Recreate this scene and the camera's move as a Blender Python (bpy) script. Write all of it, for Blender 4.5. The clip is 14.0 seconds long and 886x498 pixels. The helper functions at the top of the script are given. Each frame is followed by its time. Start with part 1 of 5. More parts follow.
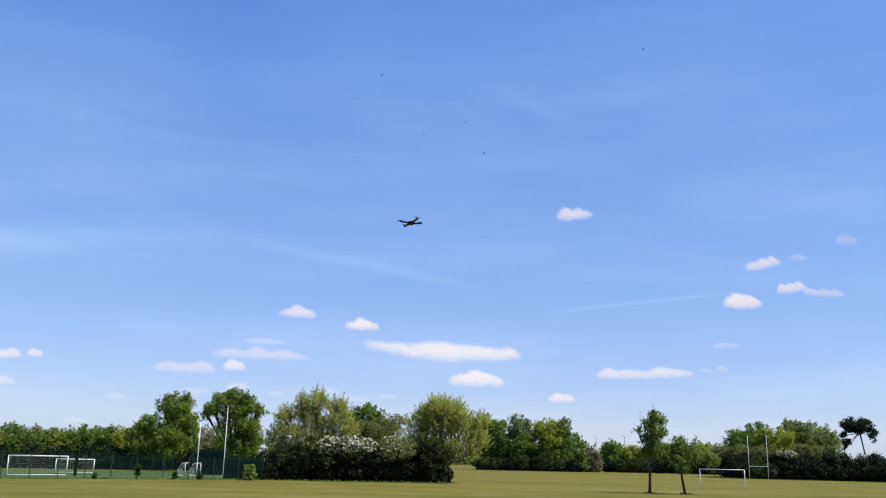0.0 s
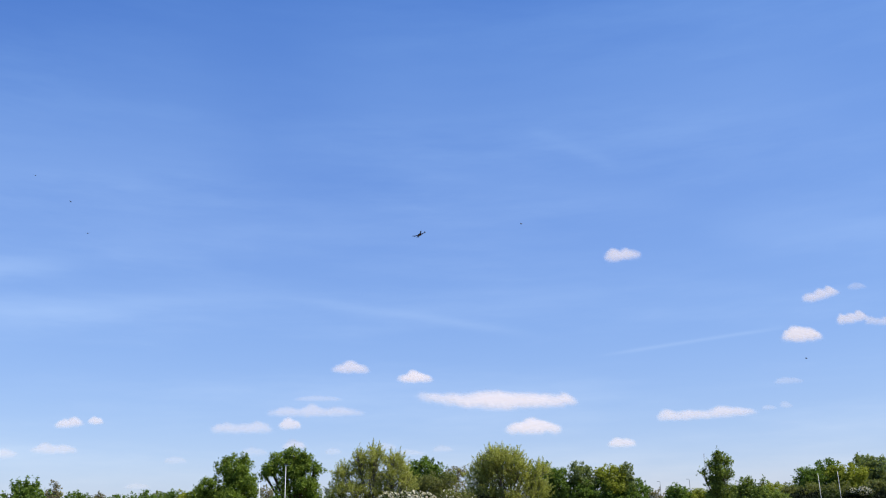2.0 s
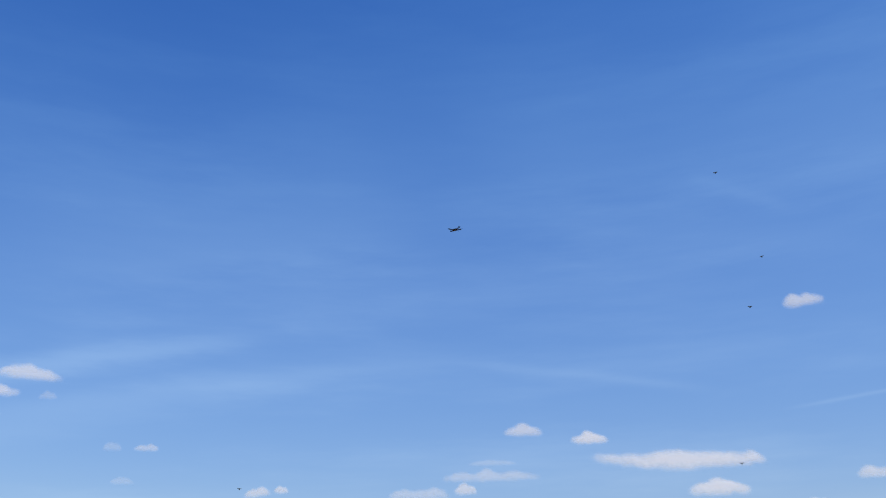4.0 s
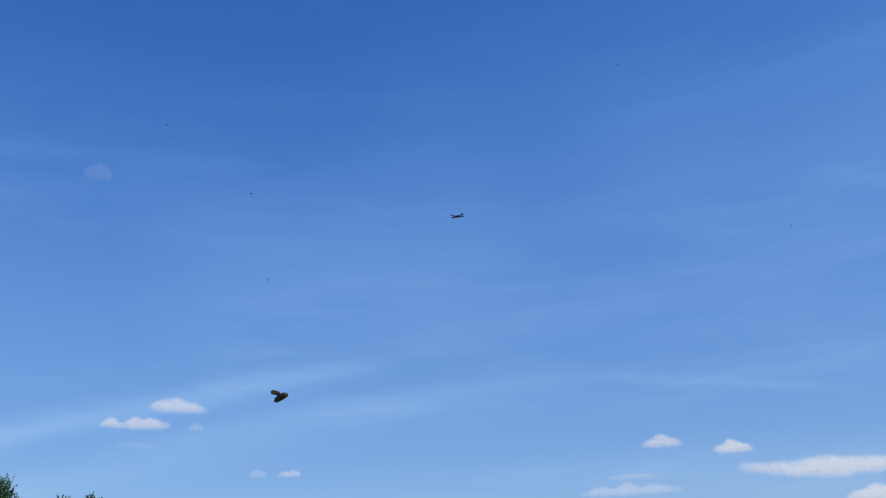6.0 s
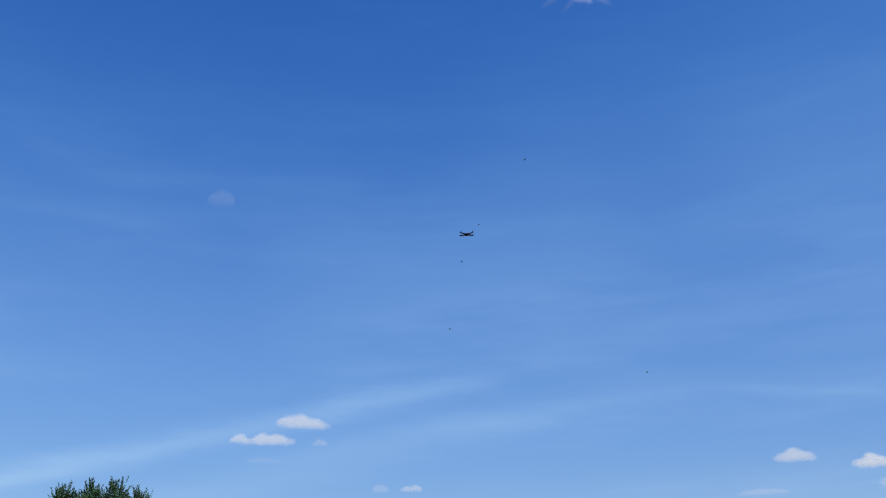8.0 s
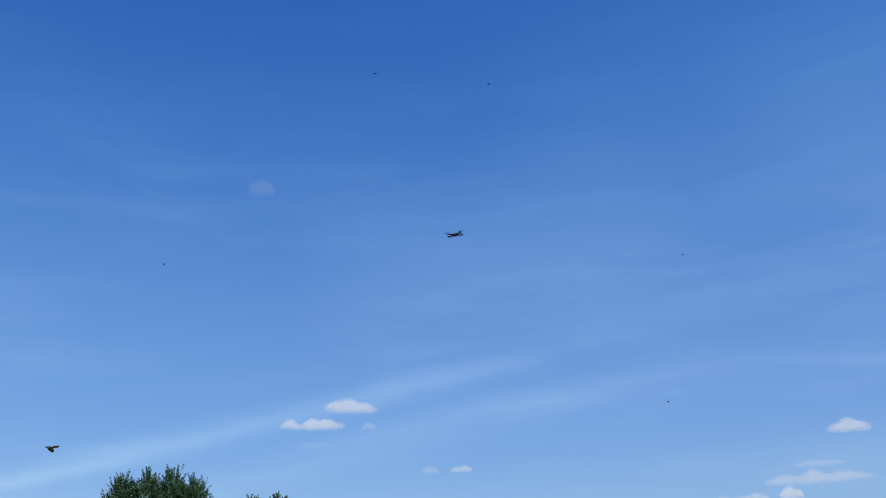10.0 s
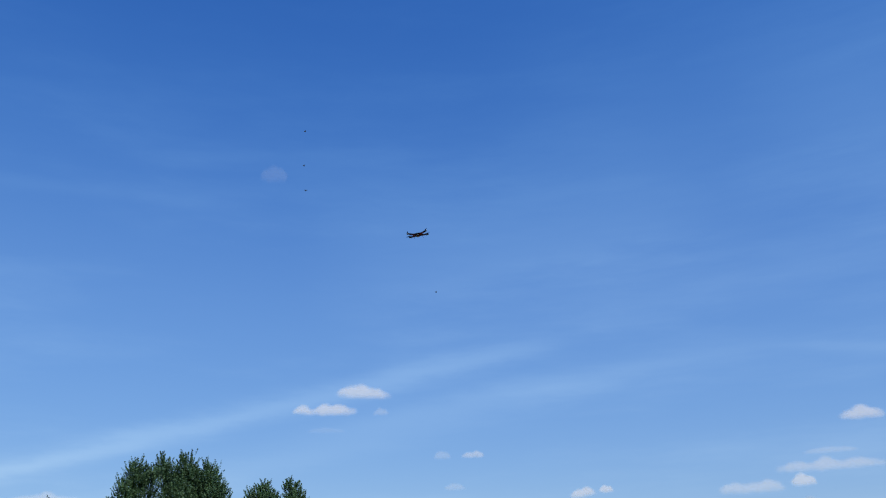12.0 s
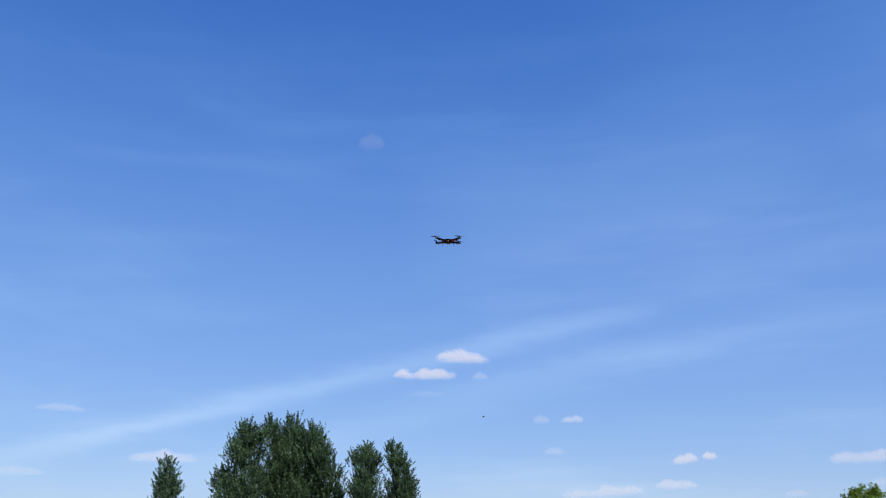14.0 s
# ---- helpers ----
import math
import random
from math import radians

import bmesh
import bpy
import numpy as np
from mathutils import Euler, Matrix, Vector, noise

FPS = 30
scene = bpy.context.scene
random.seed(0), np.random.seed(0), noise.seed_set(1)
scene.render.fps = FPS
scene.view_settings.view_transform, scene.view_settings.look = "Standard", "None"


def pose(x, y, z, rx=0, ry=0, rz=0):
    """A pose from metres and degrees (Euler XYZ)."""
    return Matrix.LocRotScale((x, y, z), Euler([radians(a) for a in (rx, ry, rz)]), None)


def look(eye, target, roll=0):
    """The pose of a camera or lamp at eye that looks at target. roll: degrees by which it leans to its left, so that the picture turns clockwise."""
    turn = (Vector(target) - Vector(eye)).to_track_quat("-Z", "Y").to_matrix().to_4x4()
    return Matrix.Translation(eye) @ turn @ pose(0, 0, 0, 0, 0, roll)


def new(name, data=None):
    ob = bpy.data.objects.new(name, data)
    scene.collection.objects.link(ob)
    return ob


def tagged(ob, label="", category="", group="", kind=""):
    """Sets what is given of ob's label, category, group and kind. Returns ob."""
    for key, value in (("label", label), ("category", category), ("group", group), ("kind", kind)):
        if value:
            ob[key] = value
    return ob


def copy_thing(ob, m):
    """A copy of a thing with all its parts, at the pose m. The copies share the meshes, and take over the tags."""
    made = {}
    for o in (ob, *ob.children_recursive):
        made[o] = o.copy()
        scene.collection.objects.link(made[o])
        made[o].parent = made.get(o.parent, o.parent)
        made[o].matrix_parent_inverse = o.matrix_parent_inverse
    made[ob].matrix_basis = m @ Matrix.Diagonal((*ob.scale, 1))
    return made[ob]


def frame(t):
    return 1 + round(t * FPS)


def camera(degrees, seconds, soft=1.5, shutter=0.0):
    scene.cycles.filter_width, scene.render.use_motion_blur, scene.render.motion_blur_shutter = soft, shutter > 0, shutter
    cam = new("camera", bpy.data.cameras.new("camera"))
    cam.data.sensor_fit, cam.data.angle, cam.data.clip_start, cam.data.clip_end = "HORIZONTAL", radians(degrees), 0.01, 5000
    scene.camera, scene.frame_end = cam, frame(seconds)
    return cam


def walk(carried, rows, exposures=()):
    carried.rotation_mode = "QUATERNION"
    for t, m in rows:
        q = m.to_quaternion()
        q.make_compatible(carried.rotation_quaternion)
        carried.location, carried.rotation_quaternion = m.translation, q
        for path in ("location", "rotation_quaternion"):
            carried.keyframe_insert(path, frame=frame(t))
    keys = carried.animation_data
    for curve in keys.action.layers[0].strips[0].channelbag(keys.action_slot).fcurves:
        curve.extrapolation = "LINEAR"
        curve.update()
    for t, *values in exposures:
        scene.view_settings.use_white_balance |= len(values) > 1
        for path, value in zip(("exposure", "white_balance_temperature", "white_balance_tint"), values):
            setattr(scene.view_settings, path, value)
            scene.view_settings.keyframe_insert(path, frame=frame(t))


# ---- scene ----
# ---- the camera: a hand-held phone on one spot, following a drone ----
EYE = (0.0, 0.0, 2.7)


def polar(bearing, dist, z=0.0):
    """A place by its compass bearing from the camera's spot (0 is +Y, clockwise) and its distance over the ground."""
    a = radians(bearing)
    return Vector((math.sin(a) * dist, math.cos(a) * dist, z))


def sight(bearing, rise, dist):
    """A place by bearing and angle of rise as seen from the eye, dist metres away."""
    e = radians(rise)
    return Vector(EYE) + polar(bearing, math.cos(e) * dist, math.sin(e) * dist)


cam = camera(54.0, 14.0, soft=1.15)
VIEWS = [
    (0.0, 0.000, 13.577, 1.221), (0.3, 0.627, 13.832, 0.920), (0.5, 1.234, 13.835, 0.717),
    (0.8, 1.473, 14.564, 0.528), (1.0, 1.363, 15.182, 0.300), (1.2, 1.360, 15.515, -0.023),
    (1.5, 0.687, 15.878, -0.784), (1.8, -1.384, 16.341, -1.105), (2.0, -3.241, 16.818, -1.096),
    (2.2, -4.943, 17.550, -1.057), (2.5, -6.690, 18.538, -0.783), (2.8, -8.273, 19.012, -0.824),
    (3.0, -9.326, 19.277, -0.944), (5.3, -20.508, 22.656, -1.927), (5.5, -21.367, 22.552, -2.187),
    (5.8, -22.424, 22.450, -2.033), (6.0, -22.960, 22.351, -2.120), (6.2, -23.988, 22.555, -2.018),
    (6.5, -25.497, 23.218, -1.528), (6.8, -26.846, 23.925, -0.956), (7.0, -27.751, 24.200, -0.797),
    (7.2, -28.644, 24.243, -0.433), (7.5, -29.780, 24.027, -0.433), (7.8, -30.501, 23.679, -0.815),
    (8.0, -31.016, 23.468, -0.874), (8.2, -31.036, 23.304, -1.273), (10.3, -34.217, 22.035, -2.139),
    (10.5, -34.276, 21.864, -2.262), (11.0, -34.549, 21.736, -1.829), (11.5, -34.623, 21.546, -1.668),
    (12.0, -34.825, 21.433, -1.621), (12.5, -35.215, 21.401, -1.308), (12.8, -37.722, 21.405, -0.491),
    (13.0, -38.439, 20.719, -0.122), (13.2, -38.223, 19.810, 0.563), (13.5, -41.255, 18.531, 1.208),
    (13.8, -41.910, 18.703, 0.500), (14.0, -41.670, 19.231, 0.106),
]
# seconds, stops, kelvin, tint
EXPOSURES = [(0.0, 0.60, 6800, 11), (1.5, 0.59, 6900, 12), (2.0, 0.55, 6780, 11), (2.5, 0.42, 6600, 10), (3.0, 0.31, 6450, 8), (5.5, 0.18, 6090, 2), (12.5, 0.17, 6050, 1),
             (13.0, 0.17, 6120, 2), (13.2, 0.15, 6060, 1), (13.5, 0.24, 6250, 6), (14.0, 0.37, 6350, 8)]
walk(cam, [(t, look(EYE, sight(b, r, 10), roll)) for t, b, r, roll in VIEWS], EXPOSURES)

# ---- light: a clear spring day, sun high over the right shoulder ----
SUN_BEARING, SUN_RISE = 104.0, 54.0
sun = new("sun", bpy.data.lights.new("sun", "SUN"))
sun.data.energy, sun.data.angle, sun.data.color = 3.6, radians(0.53), (1.0, 0.95, 0.87)
sun.matrix_world = look(polar(SUN_BEARING, 60, 60 * math.tan(radians(SUN_RISE))), (0, 0, 0))


class Nodes:
    """Short hand for a node tree."""

    def __init__(self, tree):
        self.tree = tree
        tree.nodes.clear()

    def add(self, kind, inputs=None, operation=None, clamp=False, interpolation=None):
        node = self.tree.nodes.new(kind)
        if operation:
            node.operation = operation
        if clamp:
            node.use_clamp = True
        if interpolation:
            node.interpolation_type = interpolation
        for key, value in (inputs or {}).items():
            if isinstance(value, bpy.types.NodeSocket):
                self.tree.links.new(value, node.inputs[key])
            else:
                node.inputs[key].default_value = value
        return node

    def math(self, op, a, b=0.0, clamp=False):
        return self.add("ShaderNodeMath", {0: a, 1: b}, operation=op, clamp=clamp).outputs[0]

    def mix(self, fac, a, b, blend="MIX"):
        node = self.tree.nodes.new("ShaderNodeMix")
        node.data_type, node.blend_type = "RGBA", blend
        for k, value in ((0, fac), (6, a), (7, b)):
            if isinstance(value, bpy.types.NodeSocket):
                self.tree.links.new(value, node.inputs[k])
            else:
                node.inputs[k].default_value = value
        return node.outputs[2]

    def dot(self, a, b):
        return self.add("ShaderNodeVectorMath", {0: a, 1: b}, operation="DOT_PRODUCT").outputs["Value"]

    def ramp(self, fac, lo, hi, a=0.0, b=1.0):
        return self.add("ShaderNodeMapRange", {0: fac, 1: lo, 2: hi, 3: a, 4: b}, interpolation="SMOOTHSTEP").outputs[0]

    def noise(self, vector, scale, detail=4.0, rough=0.55):
        return self.add("ShaderNodeTexNoise", {"Vector": vector, "Scale": scale, "Detail": detail, "Roughness": rough}).outputs["Fac"]


# each streak of cirrus: from (bearing, rise) to (bearing, rise), half width in degrees, strength
CIRRUS = [
    (-70.0, 4.6, -27.8, 14.8, 0.60, 0.29), (-62.0, 3.5, -20.0, 13.0, 0.9, 0.09), (-44.8, 9.4, -12.0, 13.9, 0.7, 0.13), (-44.0, 21.0, -16.0, 25.0, 5.0, 0.15),
    (-14.4, 13.6, 2.9, 11.0, 0.30, 0.12), (-57.0, 26.0, -34.7, 27.8, 0.5, 0.10), (-67.8, 23.5, -48.0, 23.8, 0.4, 0.10),
    (-40.0, 13.3, -27.0, 14.9, 0.5, 0.14), (3.0, 24.3, 9.0, 21.7, 0.4, 0.10), (-34.0, 17.0, -4.0, 30.0, 5.5, 0.07),
    (-8.0, 21.7, 14.0, 18.2, 1.1, 0.10), (-12.0, 28.5, 24.0, 28.0, 5.0, 0.06),
    (14.0, 17.0, 30.0, 15.0, 1.0, 0.11), (-14.0, 25.0, 26.0, 24.0, 4.5, 0.16), (-30.0, 30.0, 0.0, 33.0, 5.0, 0.09), (-40.0, 18.5, -12.0, 21.5, 1.6, 0.09), (-28.0, 17.0, -8.0, 17.5, 1.0, 0.07),
    (7.0, 9.5, 18.6, 10.5, 0.10, 0.14), (-26.0, 16.0, -18.0, 15.5, 0.5, 0.08),
]


def build_sky():
    world = bpy.data.worlds.new("sky")
    scene.world = world
    world.use_nodes = True
    n = Nodes(world.node_tree)
    sky = n.add("ShaderNodeTexSky")
    sky.sky_type, sky.sun_disc = "NISHITA", False
    sky.sun_elevation, sky.sun_rotation, sky.altitude = radians(SUN_RISE), radians(SUN_BEARING), 60.0
    sky.air_density, sky.dust_density, sky.ozone_density = 1.0, 0.25, 1.5
    way = n.add("ShaderNodeTexCoord").outputs["Generated"]
    # thin veil that follows long streaks
    stretched = n.add("ShaderNodeMapping", {"Vector": way, "Rotation": (0.0, radians(16), radians(-20)), "Scale": (1.0, 1.6, 7.0)}).outputs[0]
    veil = n.ramp(n.noise(stretched, 2.2, 6.0, 0.6), 0.42, 0.80)
    total = n.math("MULTIPLY", veil, 0.18)
    grain = n.noise(stretched, 7.0, 5.0, 0.65)
    for b1, r1, b2, r2, width, strength in CIRRUS:
        d1, d2 = sight(b1, r1, 1) - Vector(EYE), sight(b2, r2, 1) - Vector(EYE)
        across = d1.cross(d2).normalized()
        middle = (d1 + d2).normalized()
        along = across.cross(middle)
        reach = math.acos(max(-1, min(1, d1.dot(d2)))) / 2
        off = n.math("DIVIDE", n.dot(way, tuple(across)), radians(width))
        off = n.math("ADD", off, n.math("MULTIPLY", n.math("SUBTRACT", grain, 0.5), 2.2))
        band = n.math("EXPONENT", n.math("MULTIPLY", n.math("MULTIPLY", off, off), -0.8))
        run = n.ramp(n.math("ABSOLUTE", n.dot(way, tuple(along))), math.sin(reach) * 0.55, math.sin(reach) * 1.15, 1.0, 0.0)
        ahead = n.ramp(n.dot(way, tuple(middle)), 0.2, 0.5)
        m = n.math("MULTIPLY", n.math("MULTIPLY", band, run), n.math("MULTIPLY", ahead, strength))
        total = n.math("ADD", total, m)
    # haze evens the brightness between the height of the sky and the horizon
    vivid = n.add("ShaderNodeHueSaturation", {"Hue": 0.5, "Saturation": 1.30, "Value": 1.0, "Color": sky.outputs[0]}).outputs[0]
    red, green, blue = n.add("ShaderNodeSeparateColor", {0: vivid}).outputs
    levels = []
    for value, gain, power, toe in ((red, 1.14, 0.55, 0.456), (green, 1.366, 0.54, 1.12), (blue, 2.64, 0.39, 1.975)):
        x = n.math("POWER", n.math("DIVIDE", value, toe), 2.0)
        x = n.math("SUBTRACT", 1.0, n.math("EXPONENT", n.math("MULTIPLY", x, -1.0)))
        levels.append(n.math("MULTIPLY", n.math("MULTIPLY", n.math("POWER", value, power), x), gain))
    red, green, blue = levels
    tint = n.add("ShaderNodeCombineColor", {0: red, 1: green, 2: blue}).outputs[0]
    # a touch darker in the haze at the horizon, paler and less blue high up
    height = n.dot(way, (0.0, 0.0, 1.0))
    shades = []
    for base, high in ((0.950, 1.09), (0.965, 1.035), (0.970, 0.975)):
        shades.append(n.math("MULTIPLY", n.ramp(height, 0.0, 0.30, base, 1.0), n.ramp(height, 0.26, 0.66, 1.0, high)))
    tint = n.mix(1.0, tint, n.add("ShaderNodeCombineColor", {0: shades[0], 1: shades[1], 2: shades[2]}).outputs[0], "MULTIPLY")
    white = n.mix(1.0, tint, (2.2, 1.7, 1.25, 1.0), "MULTIPLY")
    color = n.mix(total, tint, white)
    back = n.add("ShaderNodeBackground", {"Color": color, "Strength": 0.12})
    n.add("ShaderNodeOutputWorld", {"Surface": back.outputs[0]})


build_sky()


# ---- materials ----
def material(name, build):
    m = bpy.data.materials.new(name)
    m.use_nodes = True
    n = Nodes(m.node_tree)
    shader = build(n)
    n.add("ShaderNodeOutputMaterial", {"Surface": shader})
    return m


def plain(name, color, rough=0.5, metal=0.0, grain=20.0, amount=0.25, bump=0.0):
    """Paint, plastic, metal or wood with mottling at two scales."""

    def build(n):
        where = n.add("ShaderNodeTexCoord").outputs["Object"]
        big = n.noise(where, grain * 0.12, 3.0)
        fine = n.noise(where, grain, 4.0)
        v = n.math("ADD", n.math("MULTIPLY", big, amount), n.math("MULTIPLY", fine, amount))
        v = n.math("ADD", v, 1.0 - amount)
        c = n.mix(1.0, (*color, 1.0), n.add("ShaderNodeCombineColor", {0: v, 1: v, 2: v}).outputs[0], "MULTIPLY")
        ins = {"Base Color": c, "Roughness": n.ramp(fine, 0.2, 0.8, rough * 0.8, min(1.0, rough * 1.2)), "Metallic": metal,
               "Specular IOR Level": 0.5 if rough < 0.7 else 0.08}
        if bump:
            ins["Normal"] = n.add("ShaderNodeBump", {"Height": fine, "Strength": bump, "Distance": 0.02}).outputs[0]
        return n.add("ShaderNodeBsdfPrincipled", ins).outputs[0]

    return material(name, build)


def foliage(name, dark, light, glow=0.42, sheen=0.12):
    """Leaves: each leaf its own tone, with lighter and darker tufts, lit through from behind."""

    def build(n):
        geo = n.add("ShaderNodeNewGeometry")
        where = n.add("ShaderNodeTexCoord").outputs["Object"]
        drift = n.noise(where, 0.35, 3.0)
        # tuft-sized noise imitates sunlit shoots and shaded gaps in the leaf colour
        tuft_shade = n.noise(where, 1.4, 2.0)
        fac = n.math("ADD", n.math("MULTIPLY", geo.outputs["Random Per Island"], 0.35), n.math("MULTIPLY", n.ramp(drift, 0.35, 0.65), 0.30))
        fac = n.math("ADD", fac, n.math("MULTIPLY", n.ramp(tuft_shade, 0.36, 0.66), 0.35))
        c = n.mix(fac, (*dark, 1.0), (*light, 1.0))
        front = n.add("ShaderNodeBsdfPrincipled", {"Base Color": c, "Roughness": 0.6 if sheen < 0.2 else 0.5, "Specular IOR Level": sheen})
        warm = n.mix(1.0, c, (1.15, 1.25, 0.55, 1.0), "MULTIPLY")
        behind = n.add("ShaderNodeBsdfTranslucent", {"Color": warm})
        return n.add("ShaderNodeMixShader", {0: glow, 1: front.outputs[0], 2: behind.outputs[0]}).outputs[0]

    return material(name, build)


def grass_material():
    def build(n):
        where = n.add("ShaderNodeTexCoord").outputs["Object"]
        turned = n.add("ShaderNodeMapping", {"Vector": where, "Rotation": (0, 0, radians(-8)), "Scale": (0.10, 1.0, 1.0)}).outputs[0]
        stripes = n.noise(turned, 0.16, 3.0, 0.6)
        patches = n.noise(where, 0.05, 5.0, 0.6)
        blades = n.noise(where, 6.0, 3.0, 0.7)
        c = n.mix(n.ramp(stripes, 0.35, 0.65), (0.120, 0.114, 0.020, 1), (0.200, 0.170, 0.042, 1))
        c = n.mix(n.math("MULTIPLY", n.ramp(patches, 0.45, 0.75), 0.5), c, (0.105, 0.122, 0.020, 1))
        tufty = n.noise(n.add("ShaderNodeMapping", {"Vector": where, "Rotation": (0, 0, radians(12)), "Scale": (0.35, 1.0, 1.0)}).outputs[0], 0.7, 5.0, 0.7)
        c = n.mix(n.math("MULTIPLY", n.ramp(tufty, 0.42, 0.66), 0.55), c, (0.215, 0.190, 0.055, 1))
        worn = n.noise(n.add("ShaderNodeMapping", {"Vector": where, "Scale": (0.5, 1.0, 1.0)}).outputs[0], 0.22, 6.0, 0.72)
        c = n.mix(n.math("MULTIPLY", n.ramp(worn, 0.50, 0.64), 0.50), c, (0.275, 0.225, 0.085, 1))
        c = n.mix(n.math("MULTIPLY", n.ramp(worn, 0.50, 0.36), 0.40), c, (0.095, 0.118, 0.022, 1))
        flecks = n.noise(where, 1.7, 2.0, 0.5)
        c = n.mix(n.math("MULTIPLY", n.ramp(flecks, 0.66, 0.74), 0.6), c, (0.42, 0.33, 0.10, 1))
        c = n.mix(n.math("MULTIPLY", blades, 0.45), c, (0.085, 0.105, 0.018, 1))
        bump = n.add("ShaderNodeBump", {"Height": n.math("ADD", blades, n.math("MULTIPLY", patches, 2.0)), "Strength": 0.5, "Distance": 0.06}).outputs[0]
        return n.add("ShaderNodeBsdfPrincipled", {"Base Color": c, "Roughness": 0.95, "Specular IOR Level": 0.04, "Normal": bump}).outputs[0]

    return material("mown_grass", build)


def pitch_material():
    def build(n):
        where = n.add("ShaderNodeTexCoord").outputs["Object"]
        v = n.math("ADD", n.math("MULTIPLY", n.noise(where, 8.0), 0.5), n.math("MULTIPLY", n.noise(where, 0.1), 0.5))
        c = n.mix(v, (0.040, 0.085, 0.015, 1), (0.085, 0.130, 0.025, 1))
        return n.add("ShaderNodeBsdfPrincipled", {"Base Color": c, "Roughness": 0.85, "Specular IOR Level": 0.2}).outputs[0]

    return material("pitch_turf", build)


def cloud_material(name, thickness, ragged, front, back):
    """Water droplets: white, lit through, thinning out towards a soft rim."""

    def build(n):
        where = n.add("ShaderNodeTexCoord").outputs["Object"]
        dense = n.add("ShaderNodeAttribute")
        dense.attribute_name = "vapour"
        vapour = dense.outputs["Fac"]
        coarse, fine = n.noise(where, 0.022, 4.0, 0.55), n.noise(where, 0.09, 4.0, 0.6)
        edge = n.math("ADD", vapour, n.math("MULTIPLY", n.math("SUBTRACT", coarse, 0.5), ragged))
        edge = n.math("ADD", edge, n.math("MULTIPLY", n.math("SUBTRACT", fine, 0.5), ragged * 0.5))
        body = n.math("MULTIPLY", n.ramp(edge, -0.05, 1.05), n.ramp(vapour, 0.02, 0.40))
        alpha = n.math("MULTIPLY", body, thickness)
        # light scatters many times inside, so the surface answers the sun more evenly than a solid would
        face = n.add("ShaderNodeNewGeometry").outputs["Normal"]
        half = n.add("ShaderNodeVectorMath", {0: face, 1: (0.20, 0.20, 0.26)}, operation="MULTIPLY").outputs[0]
        bent = n.add("ShaderNodeVectorMath", {0: half, 1: tuple(polar(SUN_BEARING, 0.5, 0.65))}, operation="ADD").outputs[0]
        bent = n.add("ShaderNodeVectorMath", {0: bent}, operation="NORMALIZE").outputs[0]
        soft = n.add("ShaderNodeBsdfDiffuse", {"Color": (front, front * 0.965, front * 1.01, 1), "Normal": bent})
        thru = n.add("ShaderNodeBsdfTranslucent", {"Color": (back, back * 0.965, back * 1.01, 1)})
        both = n.add("ShaderNodeAddShader", {0: soft.outputs[0], 1: thru.outputs[0]})
        clear = n.add("ShaderNodeBsdfTransparent")
        return n.add("ShaderNodeMixShader", {0: alpha, 1: clear.outputs[0], 2: both.outputs[0]}).outputs[0]

    return material(name, build)


GRASS, TURF = grass_material(), pitch_material()
CLOUD = cloud_material("cloud_vapour", 0.68, 0.30, 0.46, 0.25)
MILKY = cloud_material("milky_vapour", 0.46, 0.34, 0.46, 0.25)
HAZED = cloud_material("hazy_vapour", 0.27, 0.36, 0.46, 0.25)
WISP = cloud_material("thin_vapour", 0.115, 0.40, 0.46, 0.25)
FAINT = cloud_material("fading_vapour", 0.04, 0.40, 0.46, 0.25)
STREAK = cloud_material("streaked_vapour", 0.10, 0.8, 0.20, 0.60)
BARK = plain("bark", (0.080, 0.050, 0.030), 0.9, grain=6, amount=0.5, bump=0.6)
PALE_BARK = plain("pale_bark", (0.17, 0.15, 0.12), 0.9, grain=6, amount=0.5, bump=0.5)
OAK_LEAF = foliage("oak_leaf", (0.080, 0.132, 0.024), (0.275, 0.360, 0.070))
PALE_LEAF = foliage("pale_leaf", (0.250, 0.260, 0.078), (0.550, 0.550, 0.200), 0.50)
WOOD_LEAF = foliage("wood_leaf", (0.062, 0.112, 0.024), (0.220, 0.315, 0.068))
LIME_LEAF = foliage("lime_leaf", (0.160, 0.195, 0.030), (0.420, 0.440, 0.075))
GREY_LEAF = foliage("grey_leaf", (0.115, 0.155, 0.066), (0.315, 0.360, 0.145))
BROWN_LEAF = foliage("brown_leaf", (0.165, 0.148, 0.092), (0.310, 0.275, 0.180))
# near-black: the shade below willows and tree belts is in this leaf colour
SHADED_SHRUB_LEAF = foliage("shaded_shrub_leaf", (0.008, 0.014, 0.006), (0.022, 0.031, 0.011), 0.15)
PINE_LEAF = foliage("pine_needles", (0.012, 0.026, 0.012), (0.036, 0.058, 0.022), 0.15)
# near-black to pale: shaded crown inside and sunlit tips, put into the colour
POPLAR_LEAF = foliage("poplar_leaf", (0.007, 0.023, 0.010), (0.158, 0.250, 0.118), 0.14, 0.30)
DARK_BARK = plain("dark_bark", (0.030, 0.032, 0.024), 0.9, grain=6, amount=0.5, bump=0.6)
YOUNG_LEAF = foliage("young_leaf", (0.066, 0.108, 0.024), (0.330, 0.400, 0.110))
BLOSSOM = foliage("may_blossom", (0.66, 0.61, 0.47), (0.88, 0.83, 0.69), 0.2)
HEDGE_LEAF = foliage("hedge_leaf", (0.022, 0.040, 0.012), (0.075, 0.100, 0.026), 0.3)
OLIVE_LEAF = foliage("olive_leaf", (0.120, 0.135, 0.045), (0.265, 0.278, 0.105))
